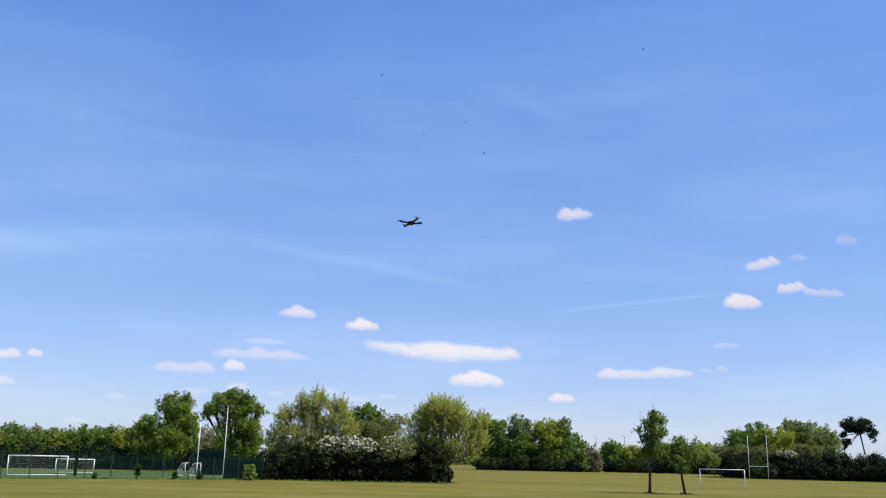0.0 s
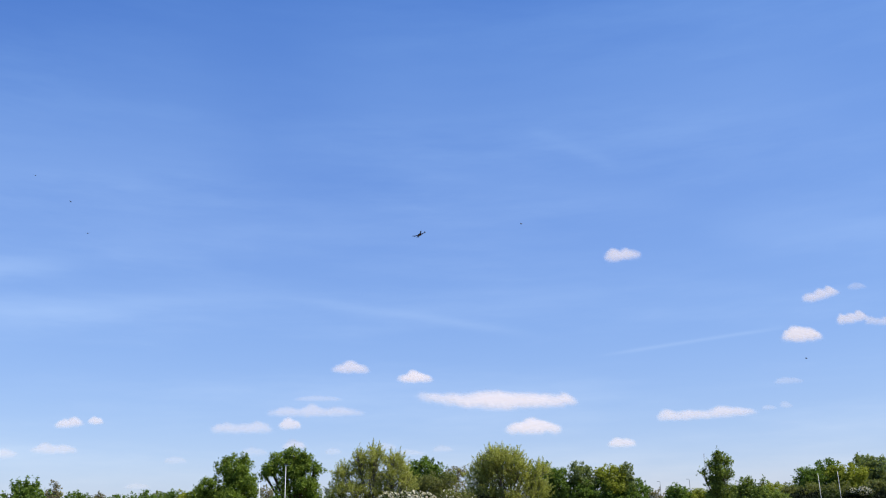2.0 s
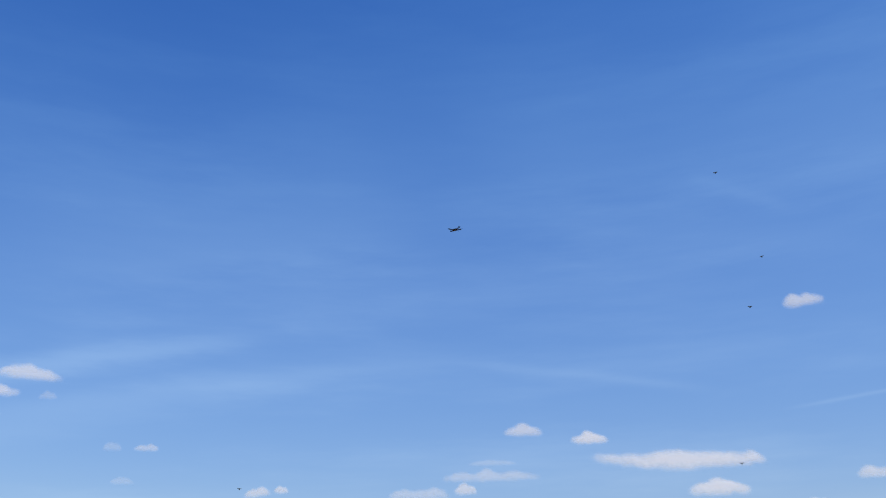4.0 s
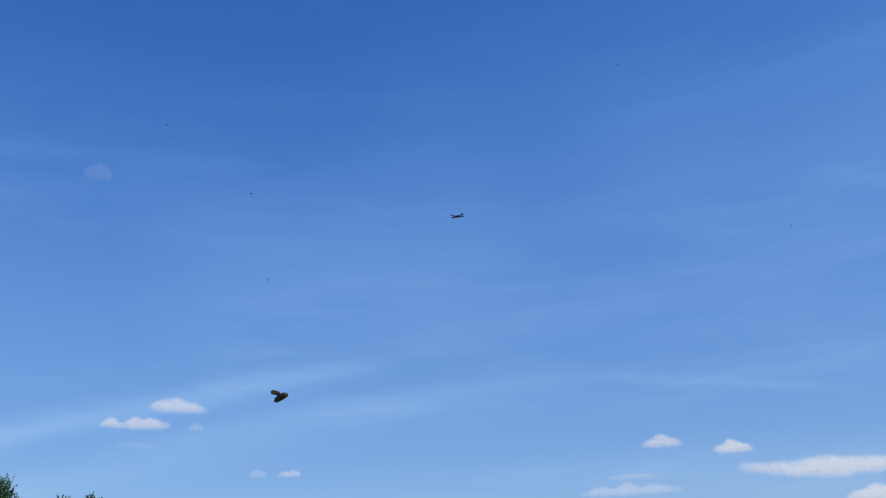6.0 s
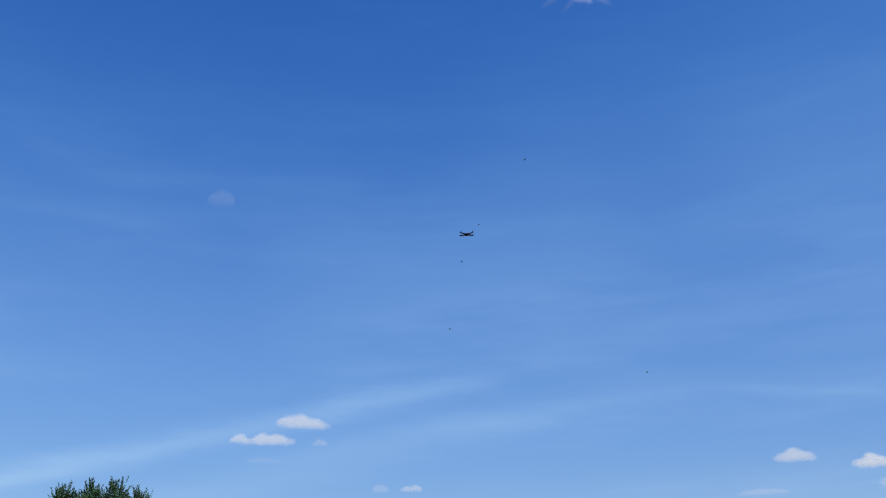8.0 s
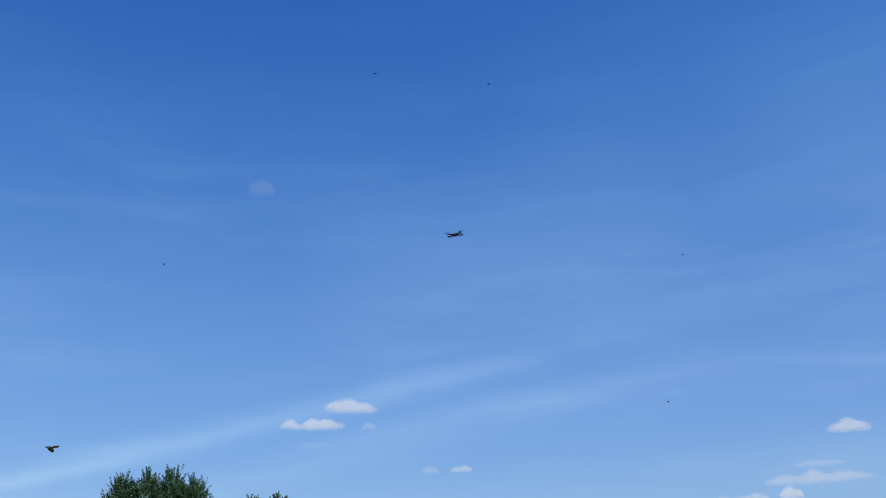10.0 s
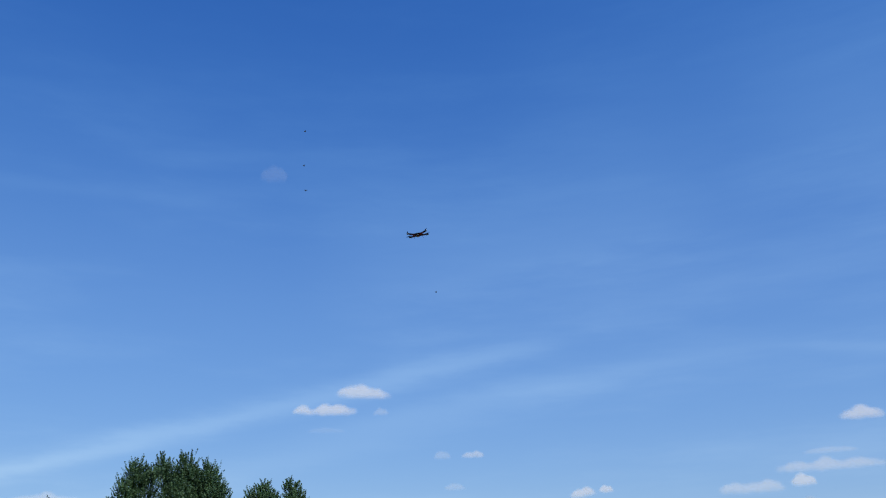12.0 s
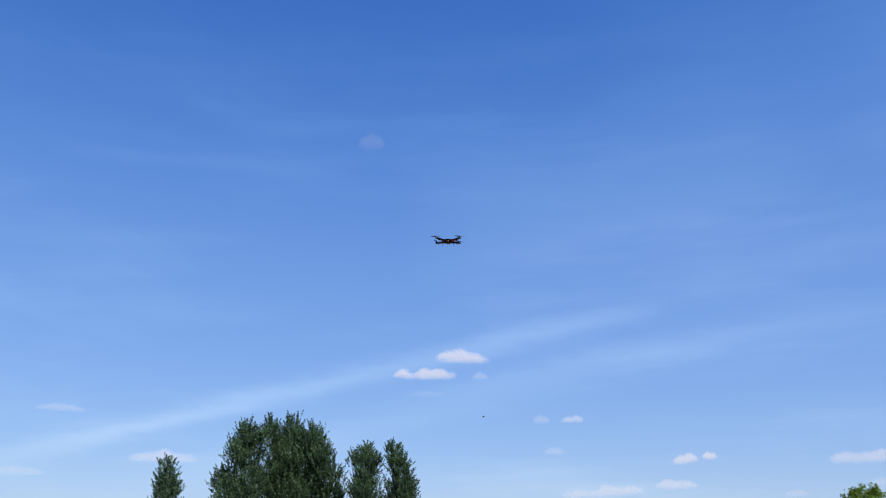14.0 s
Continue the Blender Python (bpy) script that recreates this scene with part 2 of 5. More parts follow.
WHITE_PAINT = plain("white_paint", (0.80, 0.80, 0.78), 0.4, grain=8, amount=0.12)
GALVANISED = plain("galvanised_steel", (0.62, 0.63, 0.63), 0.5, 0.2, grain=5, amount=0.25)
FENCE_GREEN = plain("green_powder_coat", (0.007, 0.034, 0.020), 0.45, grain=10, amount=0.2)
SCREEN_GREEN = plain("green_netting", (0.0015, 0.010, 0.009), 0.95, grain=30, amount=0.4, bump=0.3)
NET = plain("net_cord", (0.50, 0.52, 0.50), 0.8)
DARK_STEEL = plain("dark_steel", (0.06, 0.065, 0.07), 0.5, 0.5)


# ---- building helpers ----
def mesh_object(name, verts, faces, mat, parent=None, label="", smooth=False):
    me = bpy.data.meshes.new(name)
    me.from_pydata([tuple(v) for v in verts] if not isinstance(verts, np.ndarray) else verts.tolist(), [], faces)
    me.materials.append(mat)
    if smooth:
        me.polygons.foreach_set("use_smooth", [True] * len(me.polygons))
    ob = new(name, me)
    ob.parent = parent
    if label:
        tagged(ob, label)
    return ob


def part(name, bm, mat, parent=None, label="", smooth=False):
    me = bpy.data.meshes.new(name)
    bmesh.ops.recalc_face_normals(bm, faces=bm.faces)
    bm.to_mesh(me)
    bm.free()
    me.materials.append(mat)
    if smooth:
        me.polygons.foreach_set("use_smooth", [True] * len(me.polygons))
    ob = new(name, me)
    ob.parent = parent
    if label:
        tagged(ob, label)
    return ob


def tube(bm, points, radii, sides=8, cap=True):
    """A tapered round bar through the points."""
    points = [Vector(p) for p in points]
    rings = []
    for i, p in enumerate(points):
        a, b = points[max(i - 1, 0)], points[min(i + 1, len(points) - 1)]
        d = (b - a).normalized()
        u = d.orthogonal().normalized() if abs(d.z) > 0.9 else d.cross(Vector((0, 0, 1))).normalized()
        v = d.cross(u)
        r = radii[i] if isinstance(radii, (list, tuple)) else radii
        rings.append([bm.verts.new(p + (u * math.cos(k) + v * math.sin(k)) * r)
                      for k in (2 * math.pi * j / sides for j in range(sides))])
    for a, b in zip(rings, rings[1:]):
        for j in range(sides):
            bm.faces.new((a[j], a[(j + 1) % sides], b[(j + 1) % sides], b[j]))
    if cap:
        bm.faces.new(rings[0][::-1])
        bm.faces.new(rings[-1])


def box(bm, centre, size, turn=None, bevel=0.0):
    made = bmesh.ops.create_cube(bm, size=1.0)
    m = Matrix.Translation(centre) @ (turn or Matrix()) @ Matrix.Diagonal((*size, 1))
    bmesh.ops.transform(bm, matrix=m, verts=made["verts"])
    if bevel:
        edges = list({e for v in made["verts"] for e in v.link_edges})
        bmesh.ops.bevel(bm, geom=edges, offset=bevel, segments=2, affect="EDGES", profile=0.6)


def empty(name, place, turn=0.0):
    ob = new(name)
    ob.empty_display_size = 0.2
    ob.matrix_basis = Matrix.Translation(place) @ pose(0, 0, 0, 0, 0, turn)
    return ob


# ---- ground ----
def build_ground():
    bm = bmesh.new()
    rings = [0, 30, 60, 90, 120, 160, 210, 280, 400, 700, 1400, 2600, 4700]
    sides = 96
    last = [bm.verts.new((0, 0, 0))]
    for r in rings[1:]:
        ring = []
        for k in range(sides):
            a = 2 * math.pi * k / sides
            x, y = math.sin(a) * r, math.cos(a) * r
            ring.append(bm.verts.new((x, y, 0.0)))
        for k in range(sides):
            if len(last) == 1:
                bm.faces.new((last[0], ring[(k + 1) % sides], ring[k]))
            else:
                bm.faces.new((last[k], last[(k + 1) % sides], ring[(k + 1) % sides], ring[k]))
        last = ring
    ob = part("ground", bm, GRASS)
    tagged(ob, "wide mown playing field of dry olive-green grass", "grass field", kind="structure")
    # the enclosed sports pitch behind the fence, a little greener
    bm = bmesh.new()
    pts = [polar(-28.0, 98.6), polar(-18.5, 101.5), polar(-11.2, 104), polar(-11.6, 136), polar(-20, 140), polar(-29, 142)]
    top = [bm.verts.new(p + Vector((0, 0, 0.02))) for p in pts]
    low = [bm.verts.new(p - Vector((0, 0, 0.05))) for p in pts]
    bm.faces.new(top[::-1])
    for k in range(6):
        bm.faces.new((top[k], top[(k + 1) % 6], low[(k + 1) % 6], low[k]))
    tagged(part("pitch", bm, TURF), "bright green fenced sports pitch", "sports pitch", kind="structure")


build_ground()


# ---- trees ----
def leaf_cloud(lobes, leaf, cover, seed, clump=0.30, spire=1.0, shell=0.62, sparse=0.0, tufts=6.0):
    """Leaves in clumps over the lobes (x, y, z, rx, ry, rz); returns vertices and quads."""
    rng = np.random.default_rng(seed)
    verts = []
    for x, y, z, rx, ry, rz in lobes:
        size = (rx * ry * rz) ** (1 / 3)
        area = 4 * math.pi * size * size * max(1.0, 0.5 * (rz / rx + rx / rz))
        count = int(area * cover / (leaf * leaf * 0.55))
        clumps = max(14, int(tufts * area / (4 * math.pi * (clump * size) ** 2 * 0.9 + 0.01)))
        d = rng.normal(size=(clumps, 3))
        d /= np.linalg.norm(d, axis=1)[:, None]
        r = shell + (0.97 - shell) * rng.random(clumps) ** 0.6
        deep = rng.random(clumps) < 0.12
        r[deep] *= 0.6
        bump = 1.0 + 0.10 * rng.normal(size=clumps)
        centres = d * (r * bump)[:, None] * np.array([rx, ry, rz]) + np.array([x, y, z])
        csize = clump * size * (0.45 + 0.8 * rng.random(clumps))
        weight = csize ** 2
        keep = rng.random(clumps) > sparse
        weight = weight * keep
        pick = rng.choice(clumps, size=count, p=weight / weight.sum())
        spread = rng.normal(size=(count, 3)) * 0.50
        spread *= np.minimum(1.0, 1.25 / np.maximum(np.linalg.norm(spread, axis=1), 1e-6))[:, None]
        spread[:, :2] *= spire ** -0.4
        spread[:, 2] *= 0.75 * spire
        p = centres[pick] + spread * csize[pick][:, None]
        # each leaf faces partly outward and up
        normal = rng.normal(size=(count, 3)) * 0.75 + d[pick] * 0.5 + np.array([0, 0, 0.45])
        normal /= np.linalg.norm(normal, axis=1)[:, None]
        side = np.cross(normal, rng.normal(size=(count, 3)))
        side /= np.linalg.norm(side, axis=1)[:, None] + 1e-9
        other = np.cross(normal, side)
        s = leaf * (0.6 + 0.8 * rng.random(count))[:, None]
        fold = normal * s * 0.15
        verts.append(np.stack([p - side * s * 0.6, p - other * s * 0.42 + fold, p + side * s * 0.6, p + other * s * 0.42 + fold], 1).reshape(-1, 3))
    v = np.concatenate(verts)
    v[:, 2] = np.maximum(v[:, 2], 0.03)
    return v


def spray_cloud(lobes, leaf, cover, seed, rise, spread, length, width, branch, gaps=0.0):
    """Leaves along shoots that grow outward and up from branch ends within the lobes; returns vertices as leaf_cloud does.
    rise and spread: how far the shoots point up and outward; branch: the size of a branch's cluster in metres."""
    rng = np.random.default_rng(seed)
    verts = []
    for x, y, z, rx, ry, rz in lobes:
        size = (rx * ry * rz) ** (1 / 3)
        area = 4 * math.pi * size * size * max(1.0, 0.5 * (rz / rx + rx / rz))
        count = int(area * cover / (leaf * leaf * 0.5))
        ends = max(10, int(2.2 * area / (branch * branch * 3.0)))
        d = rng.normal(size=(ends, 3))
        d /= np.linalg.norm(d, axis=1)[:, None]
        reach = 0.35 + 0.58 * rng.random(ends) ** 0.7
        half = np.array([rx, ry, rz])
        tips = d * reach[:, None] * np.maximum(half - 0.55 * length, 0.5 * half)
        tips = tips[rng.random(ends) >= gaps]
        shoots = len(tips) * 4
        own = rng.integers(0, len(tips), shoots)
        start = tips[own] + rng.normal(size=(shoots, 3)) * branch * 0.36
        way = start / half
        way /= np.linalg.norm(way, axis=1)[:, None] + 1e-6
        way = way * spread + np.array([0, 0, rise]) + rng.normal(size=(shoots, 3)) * 0.28
        way /= np.linalg.norm(way, axis=1)[:, None]
        run = length * min(1.0, size / 1.25) * (0.45 + 0.65 * rng.random(shoots))
        pick = rng.integers(0, shoots, count)
        s = rng.random(count) ** 0.85
        p = start[pick] + way[pick] * (run[pick] * s)[:, None]
        p += rng.normal(size=(count, 3)) * (width * (1.0 - 0.72 * s))[:, None]
        p += np.array([x, y, z])
        normal = rng.normal(size=(count, 3)) * 0.7 + way[pick] * 0.25 + np.array([0, 0, 0.4])
        normal /= np.linalg.norm(normal, axis=1)[:, None]
        side = np.cross(normal, rng.normal(size=(count, 3)))
        side /= np.linalg.norm(side, axis=1)[:, None] + 1e-9
        other = np.cross(normal, side)
        k = leaf * (0.6 + 0.8 * rng.random(count))[:, None]
        fold = normal * k * 0.15
        verts.append(np.stack([p - side * k * 0.6, p - other * k * 0.42 + fold, p + side * k * 0.6, p + other * k * 0.42 + fold], 1).reshape(-1, 3))
    v = np.concatenate(verts)
    v[:, 2] = np.maximum(v[:, 2], 0.03)
    return v


def leaf_mesh(name, v, mat, parent, label=""):
    count = len(v) // 4
    me = bpy.data.meshes.new(name)
    me.vertices.add(len(v))
    me.vertices.foreach_set("co", v.astype(np.float32).ravel())
    me.loops.add(count * 4)
    me.loops.foreach_set("vertex_index", np.arange(count * 4, dtype=np.int32))
    me.polygons.add(count)
    me.polygons.foreach_set("loop_start", np.arange(0, count * 4, 4, dtype=np.int32))
    me.update(calc_edges=True)
    me.materials.append(mat)
    ob = new(name, me)
    ob.parent = parent
    if label:
        tagged(ob, label)
    return ob


SEED = [100]


def tree(name, bearing, dist, lobes, mat, label, leaf, cover, trunk, bark=BARK, spire=1.0, clump=0.30, shell=0.62,
         sparse=0.0, tufts=6.0, twigs=6, lean=0.0, depth=1.0, category="tree", group="", crown_label="", stem_top=None, spray=None):
    """A tree of a tapered trunk with limbs and a crown of leaf clumps. lobes: (across, height, half width, half height)."""
    SEED[0] += 1
    rng = random.Random(SEED[0])
    thing = empty(name, polar(bearing, dist), -bearing)
    tagged(thing, label, category, group)
    full = []
    for x, z, rx, rz in lobes:
        full.append((x, rng.uniform(-0.35, 0.35) * rx, z, rx, rx * depth, rz))
    leaves = spray_cloud(full, leaf, cover, SEED[0], *spray) if spray else leaf_cloud(full, leaf, cover, SEED[0], clump, spire, shell, sparse, tufts)
    leaf_mesh("crown", leaves, mat, thing, crown_label)
    bm = bmesh.new()
    low = min(z - rz for _, z, _, rz in lobes)
    mean_x = sum(x for x, *_ in lobes) / len(lobes)
    fork = Vector((mean_x * 0.35 + lean, 0, max(0.4, stem_top if stem_top else low + 0.15 * (lobes[0][1] - low))))
    mid = fork * 0.5 + Vector((rng.uniform(-0.1, 0.1), rng.uniform(-0.1, 0.1), 0))
    tube(bm, [(0, 0, -0.15), (0, 0, 0.12), mid, fork], [trunk * 1.5, trunk * 1.1, trunk * 0.9, trunk * 0.75], 10)
    part("trunk", bm, bark, thing, smooth=True)
    for x, y, z, rx, ry, rz in full:
        bm = bmesh.new()
        c = Vector((x, y, z))
        knee = fork.lerp(c, 0.5) + Vector((0, 0, -0.12 * (c - fork).length))
        tube(bm, [fork - Vector((0, 0, trunk)), knee, c], [trunk * 0.6, trunk * 0.42, trunk * 0.22], 6)
        for _ in range(twigs):
            a = Vector((rng.gauss(0, 1), rng.gauss(0, 1), rng.gauss(0.35, 1) * (1.6 if spire > 1 else 1))).normalized()
            end = c + Vector((a.x * rx, a.y * ry, a.z * rz)) * rng.uniform(0.75, 1.05)
            tube(bm, [c.lerp(knee, rng.random()), c.lerp(end, 0.5) + Vector((0, 0, -0.05 * rz)), end],
                 [trunk * 0.2, trunk * 0.12, trunk * 0.04], 5, False)
        part("limb", bm, bark, thing, smooth=True)
    return thing


def wood_tree(bearing, dist, lobes, shade=0):
    mat, words = [(WOOD_LEAF, "dense dark green"), (LIME_LEAF, "fresh yellow-green"), (GREY_LEAF, "soft grey-green"),
                  (BROWN_LEAF, "thin brownish"), (OLIVE_LEAF, "dull olive")][shade]
    lobes = [(x, z, rx * 1.16, rz * 1.12) for x, z, rx, rz in lobes]
    # a skirt that carries the foliage down to the ground
    x, z, rx, rz = lobes[-1]
    lobes = lobes + [(x - 0.1 * rx, max(1.3, (z - rz) * 0.5 + 0.6), rx * 1.05, max(1.5, (z - rz) * 0.5 + 1.0))]
    return tree("tree", bearing, dist, lobes, mat, words + " broadleaf tree in the field's boundary belt",
                0.28 if dist < 230 else 0.36, 1.4, 0.22, twigs=3, group="boundary trees", spray=(0.35, 0.85, 0.75, 0.36, 1.25, 0.05))


def oak(bearing, dist, lobes, fork=None):
    return tree("oak_tree", bearing, dist, lobes, OAK_LEAF, "large rounded oak tree in full green leaf behind the pitch", 0.20, 1.6,
                0.45, twigs=7, stem_top=fork, group="oaks", spray=(0.35, 0.9, 0.55, 0.30, 0.85, 0.05))


def bare_tree(bearing, dist, lobes):
    return tree("tree", bearing, dist, lobes, BROWN_LEAF, "thin brown tree still coming into leaf", 0.24, 0.7, 0.16,
                sparse=0.3, twigs=14, group="boundary trees")


def thin_tree(bearing, dist, lobes):
    return tree("tree", bearing, dist, lobes, OLIVE_LEAF, "thin olive-brown thicket tree coming into leaf", 0.14, 0.9, 0.12, PALE_BARK,
                clump=0.2, spire=1.4, shell=0.4, twigs=10, group="boundary trees")


def pale_tree(bearing, dist, lobes):
    lobes = [(x, z - (0.6 if z > 7.5 else 0.2), rx * 1.15, rz * 1.08) for x, z, rx, rz in lobes]
    return tree("willow_tree", bearing, dist, lobes, PALE_LEAF, "bushy pale yellow-green willow with grey limbs showing through", 0.09, 0.72,
                0.22, PALE_BARK, twigs=16, stem_top=2.4, group="willows in the clump", spray=(0.8, 0.7, 1.15, 0.10, 0.75, 0.15))


def hawthorn(bearing, dist, lobes, bloom=0.4):
    thing = tree("hawthorn", bearing, dist, lobes, OLIVE_LEAF if bloom < 0.2 else HEDGE_LEAF, "hawthorn bush covered in white may blossom", 0.16, 0.8, 0.10, twigs=5,
                 category="bush", group="hawthorns")
    rng = np.random.default_rng(SEED[0] + 900)
    full = [(x, -0.4 * rx, z + 0.25 * rz, rx, rx * 0.8, rz * 0.9) for x, z, rx, rz in lobes]
    leaf_mesh("blossom", leaf_cloud(full, 0.14, bloom, SEED[0] + 900, 0.12, shell=0.85, sparse=0.55), BLOSSOM, thing, "white may blossom")
    return thing


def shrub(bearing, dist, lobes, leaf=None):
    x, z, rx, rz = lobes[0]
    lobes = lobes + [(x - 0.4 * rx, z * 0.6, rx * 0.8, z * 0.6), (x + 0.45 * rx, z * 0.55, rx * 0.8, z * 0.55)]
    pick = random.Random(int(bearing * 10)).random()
    # darker leaf colours stand in for the shade at the foot of the trees
    leaf = leaf if leaf else SHADED_SHRUB_LEAF if dist < 190 or pick < (1.0 if bearing > 22 else 0.5) else HEDGE_LEAF if pick < 0.9 else WOOD_LEAF
    return tree("shrub", bearing, dist, lobes, leaf, "dense thicket shrub growing down to the grass", 0.20 if dist < 150 else 0.32, 1.5, 0.10,
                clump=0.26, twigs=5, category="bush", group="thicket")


def pine(bearing, dist, lobes):
    lobes = [(x, z, rx, rz * 1.08) for x, z, rx, rz in lobes]
    return tree("pine_tree", bearing, dist, lobes, PINE_LEAF, "dark flat-topped pine on a bare leaning trunk", 0.28, 1.7, 0.17, DARK_BARK,
                clump=0.45, tufts=4.0, shell=0.35, twigs=2, stem_top=10.2, lean=-0.6, category="pine tree")


def young_tree(bearing, dist, lobes, kind):
    if kind == 0:
        return tree("young_tree", bearing, dist, lobes, YOUNG_LEAF, "slender young tree with upright green crown on the grass", 0.11, 0.85, 0.13,
                    twigs=6, group="young trees", spray=(1.3, 0.6, 0.75, 0.08, 0.45, 0.1))
    return tree("young_tree", bearing, dist, lobes, YOUNG_LEAF, "low spreading young tree on a leaning stem in the grass", 0.11, 0.95, 0.12,
                twigs=6, lean=-0.3, group="young trees", spray=(0.35, 0.9, 0.7, 0.10, 0.45))


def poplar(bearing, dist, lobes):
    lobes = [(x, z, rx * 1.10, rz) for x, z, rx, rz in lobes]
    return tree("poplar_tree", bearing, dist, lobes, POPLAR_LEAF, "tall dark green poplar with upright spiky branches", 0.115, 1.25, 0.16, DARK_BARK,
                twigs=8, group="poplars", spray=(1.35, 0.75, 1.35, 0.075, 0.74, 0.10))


# left boundary trees
wood_tree(-27.92, 195, [(0.0, 4.4, 3.4, 2.5), (-1.0, 1.8, 3.3, 2.7)], 0)
wood_tree(-26.64, 195, [(0.0, 4.8, 3.0, 2.6), (-0.8, 2.2, 2.9, 2.8)], 1)
wood_tree(-25.48, 195, [(0.0, 5.1, 2.9, 2.6), (-0.8, 2.5, 2.9, 2.8)], 0)
wood_tree(-23.79, 195, [(0.0, 3.9, 3.0, 2.6), (-0.9, 1.2, 3.0, 2.8)], 0)
wood_tree(-22.61, 195, [(0.0, 3.4, 3.0, 2.7), (-0.9, 0.7, 3.0, 2.9)], 1)
wood_tree(-21.66, 195, [(0.0, 4.9, 3.0, 2.7), (-0.9, 2.2, 3.0, 2.9)], 0)
wood_tree(-20.39, 195, [(0.0, 5.0, 2.4, 2.7), (-0.7, 2.2, 2.4, 2.9)], 0)
wood_tree(-19.59, 195, [(0.0, 4.9, 2.7, 2.7), (-0.8, 2.2, 2.7, 2.9)], 1)
wood_tree(-18.76, 195, [(0.0, 4.1, 2.4, 2.7), (-0.7, 1.3, 2.4, 2.9)], 0)
wood_tree(-24.6, 205, [(0.0, 5.0, 3.4, 2.4), (0.8, 2.6, 3.4, 2.6)], 3)
wood_tree(-23.1, 205, [(0.0, 4.9, 3.4, 2.3), (0.8, 2.4, 3.4, 2.6)], 0)
wood_tree(-21.0, 205, [(0.0, 5.0, 3.2, 2.4), (-0.6, 2.6, 3.4, 2.6)], 2)
wood_tree(-18.2, 205, [(0.0, 4.8, 3.4, 2.4), (0.8, 2.6, 3.4, 2.6)], 0)
wood_tree(-17.2, 205, [(0.0, 5.2, 3.2, 2.4), (0.6, 2.6, 3.4, 2.6)], 2)
wood_tree(-14.2, 190, [(0.0, 4.2, 3.2, 2.4), (0.6, 2.4, 3.4, 2.4)], 0)
# oaks
oak(-16.91, 150, [(0.7, 10.1, 3.1, 2.6), (1.6, 7.5, 3.2, 2.6), (-2.8, 6.5, 2.5, 2.3), (0.5, 4.8, 3.2, 2.4), (-4.4, 4.7, 2.0, 2.4), (3.1, 5.6, 1.9, 2.7), (-0.8, 3.0, 3.5, 1.9)])
oak(-12.73, 135, [(-0.7, 11.1, 1.7, 1.0), (-2.3, 10.5, 1.7, 0.9), (1.2, 10.1, 1.6, 1.0), (-3.9, 9.2, 1.5, 0.8), (-4.9, 8.5, 0.8, 0.5), (2.7, 9.0, 1.1, 0.7), (0.0, 9.2, 2.1, 1.0), (-1.6, 8.5, 1.4, 0.7), (1.0, 7.0, 2.5, 1.5), (0.4, 4.3, 2.7, 2.1), (-2.1, 5.9, 1.3, 1.9), (2.1, 4.4, 1.7, 2.0)], 3.2)
bare_tree(-14.51, 170, [(-0.4, 6.4, 1.4, 1.6), (-0.7, 4.1, 1.7, 1.7)])
wood_tree(-28.45, 150, [(0.3, 6.4, 2.3, 1.9), (-0.6, 4.0, 2.6, 2.4), (1.6, 3.9, 2.6, 2.5)], 0)
bare_tree(-26.98, 150, [(0.3, 6.8, 1.1, 1.8), (0.5, 4.3, 1.4, 2.1)])
# clump
pale_tree(-8.14, 106, [(0.6, 9.2, 1.4, 1.2), (-1.2, 8.6, 1.3, 1.3), (3.1, 8.5, 1.4, 1.4), (-3.2, 7.1, 1.6, 1.4), (-0.2, 7.0, 1.8, 1.3), (2.9, 6.7, 2.0, 1.6), (-3.9, 5.1, 1.5, 1.3), (-1.9, 5.2, 2.0, 1.3), (1.4, 5.1, 2.0, 1.4), (4.3, 6.1, 1.0, 1.8), (-4.4, 3.9, 1.2, 1.3), (-2.3, 3.7, 1.8, 1.2), (0.4, 3.6, 2.0, 1.1), (2.8, 4.0, 1.8, 1.1), (0.6, 10.0, 1.1, 1.0), (-1.4, 9.5, 0.9, 1.0), (2.9, 9.2, 1.0, 1.0)])
pale_tree(0.72, 106, [(-1.0, 8.8, 2.6, 1.1), (-2.9, 8.1, 1.8, 1.4), (0.8, 7.9, 2.1, 1.4), (-3.8, 6.5, 1.8, 1.4), (-1.4, 6.6, 2.3, 1.4), (1.3, 6.0, 2.1, 1.4), (3.1, 4.9, 1.8, 1.7), (3.5, 7.1, 1.3, 1.0), (-2.8, 4.7, 2.1, 1.3), (-0.0, 4.2, 2.1, 1.3), (2.3, 3.6, 1.4, 0.8), (-4.6, 4.6, 1.6, 1.3), (-3.0, 3.5, 1.8, 1.1), (-0.7, 3.1, 1.8, 0.9), (-1.5, 9.5, 1.6, 0.9), (0.3, 9.3, 1.4, 0.9)])
hawthorn(-5.90, 103, [(-1.8, 3.7, 1.5, 1.1), (0.6, 3.8, 1.8, 1.1), (2.4, 3.8, 1.0, 0.9)], 0.5)
hawthorn(-2.35, 103, [(-1.2, 4.3, 1.2, 0.8), (0.8, 3.9, 1.1, 0.8), (-0.5, 3.4, 2.0, 0.9)], 0.04)
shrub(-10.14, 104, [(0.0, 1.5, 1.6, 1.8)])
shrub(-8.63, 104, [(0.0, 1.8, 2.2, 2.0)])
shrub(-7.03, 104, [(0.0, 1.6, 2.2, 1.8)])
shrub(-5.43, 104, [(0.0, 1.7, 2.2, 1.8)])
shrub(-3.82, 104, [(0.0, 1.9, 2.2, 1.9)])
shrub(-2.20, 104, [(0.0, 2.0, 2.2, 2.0)])
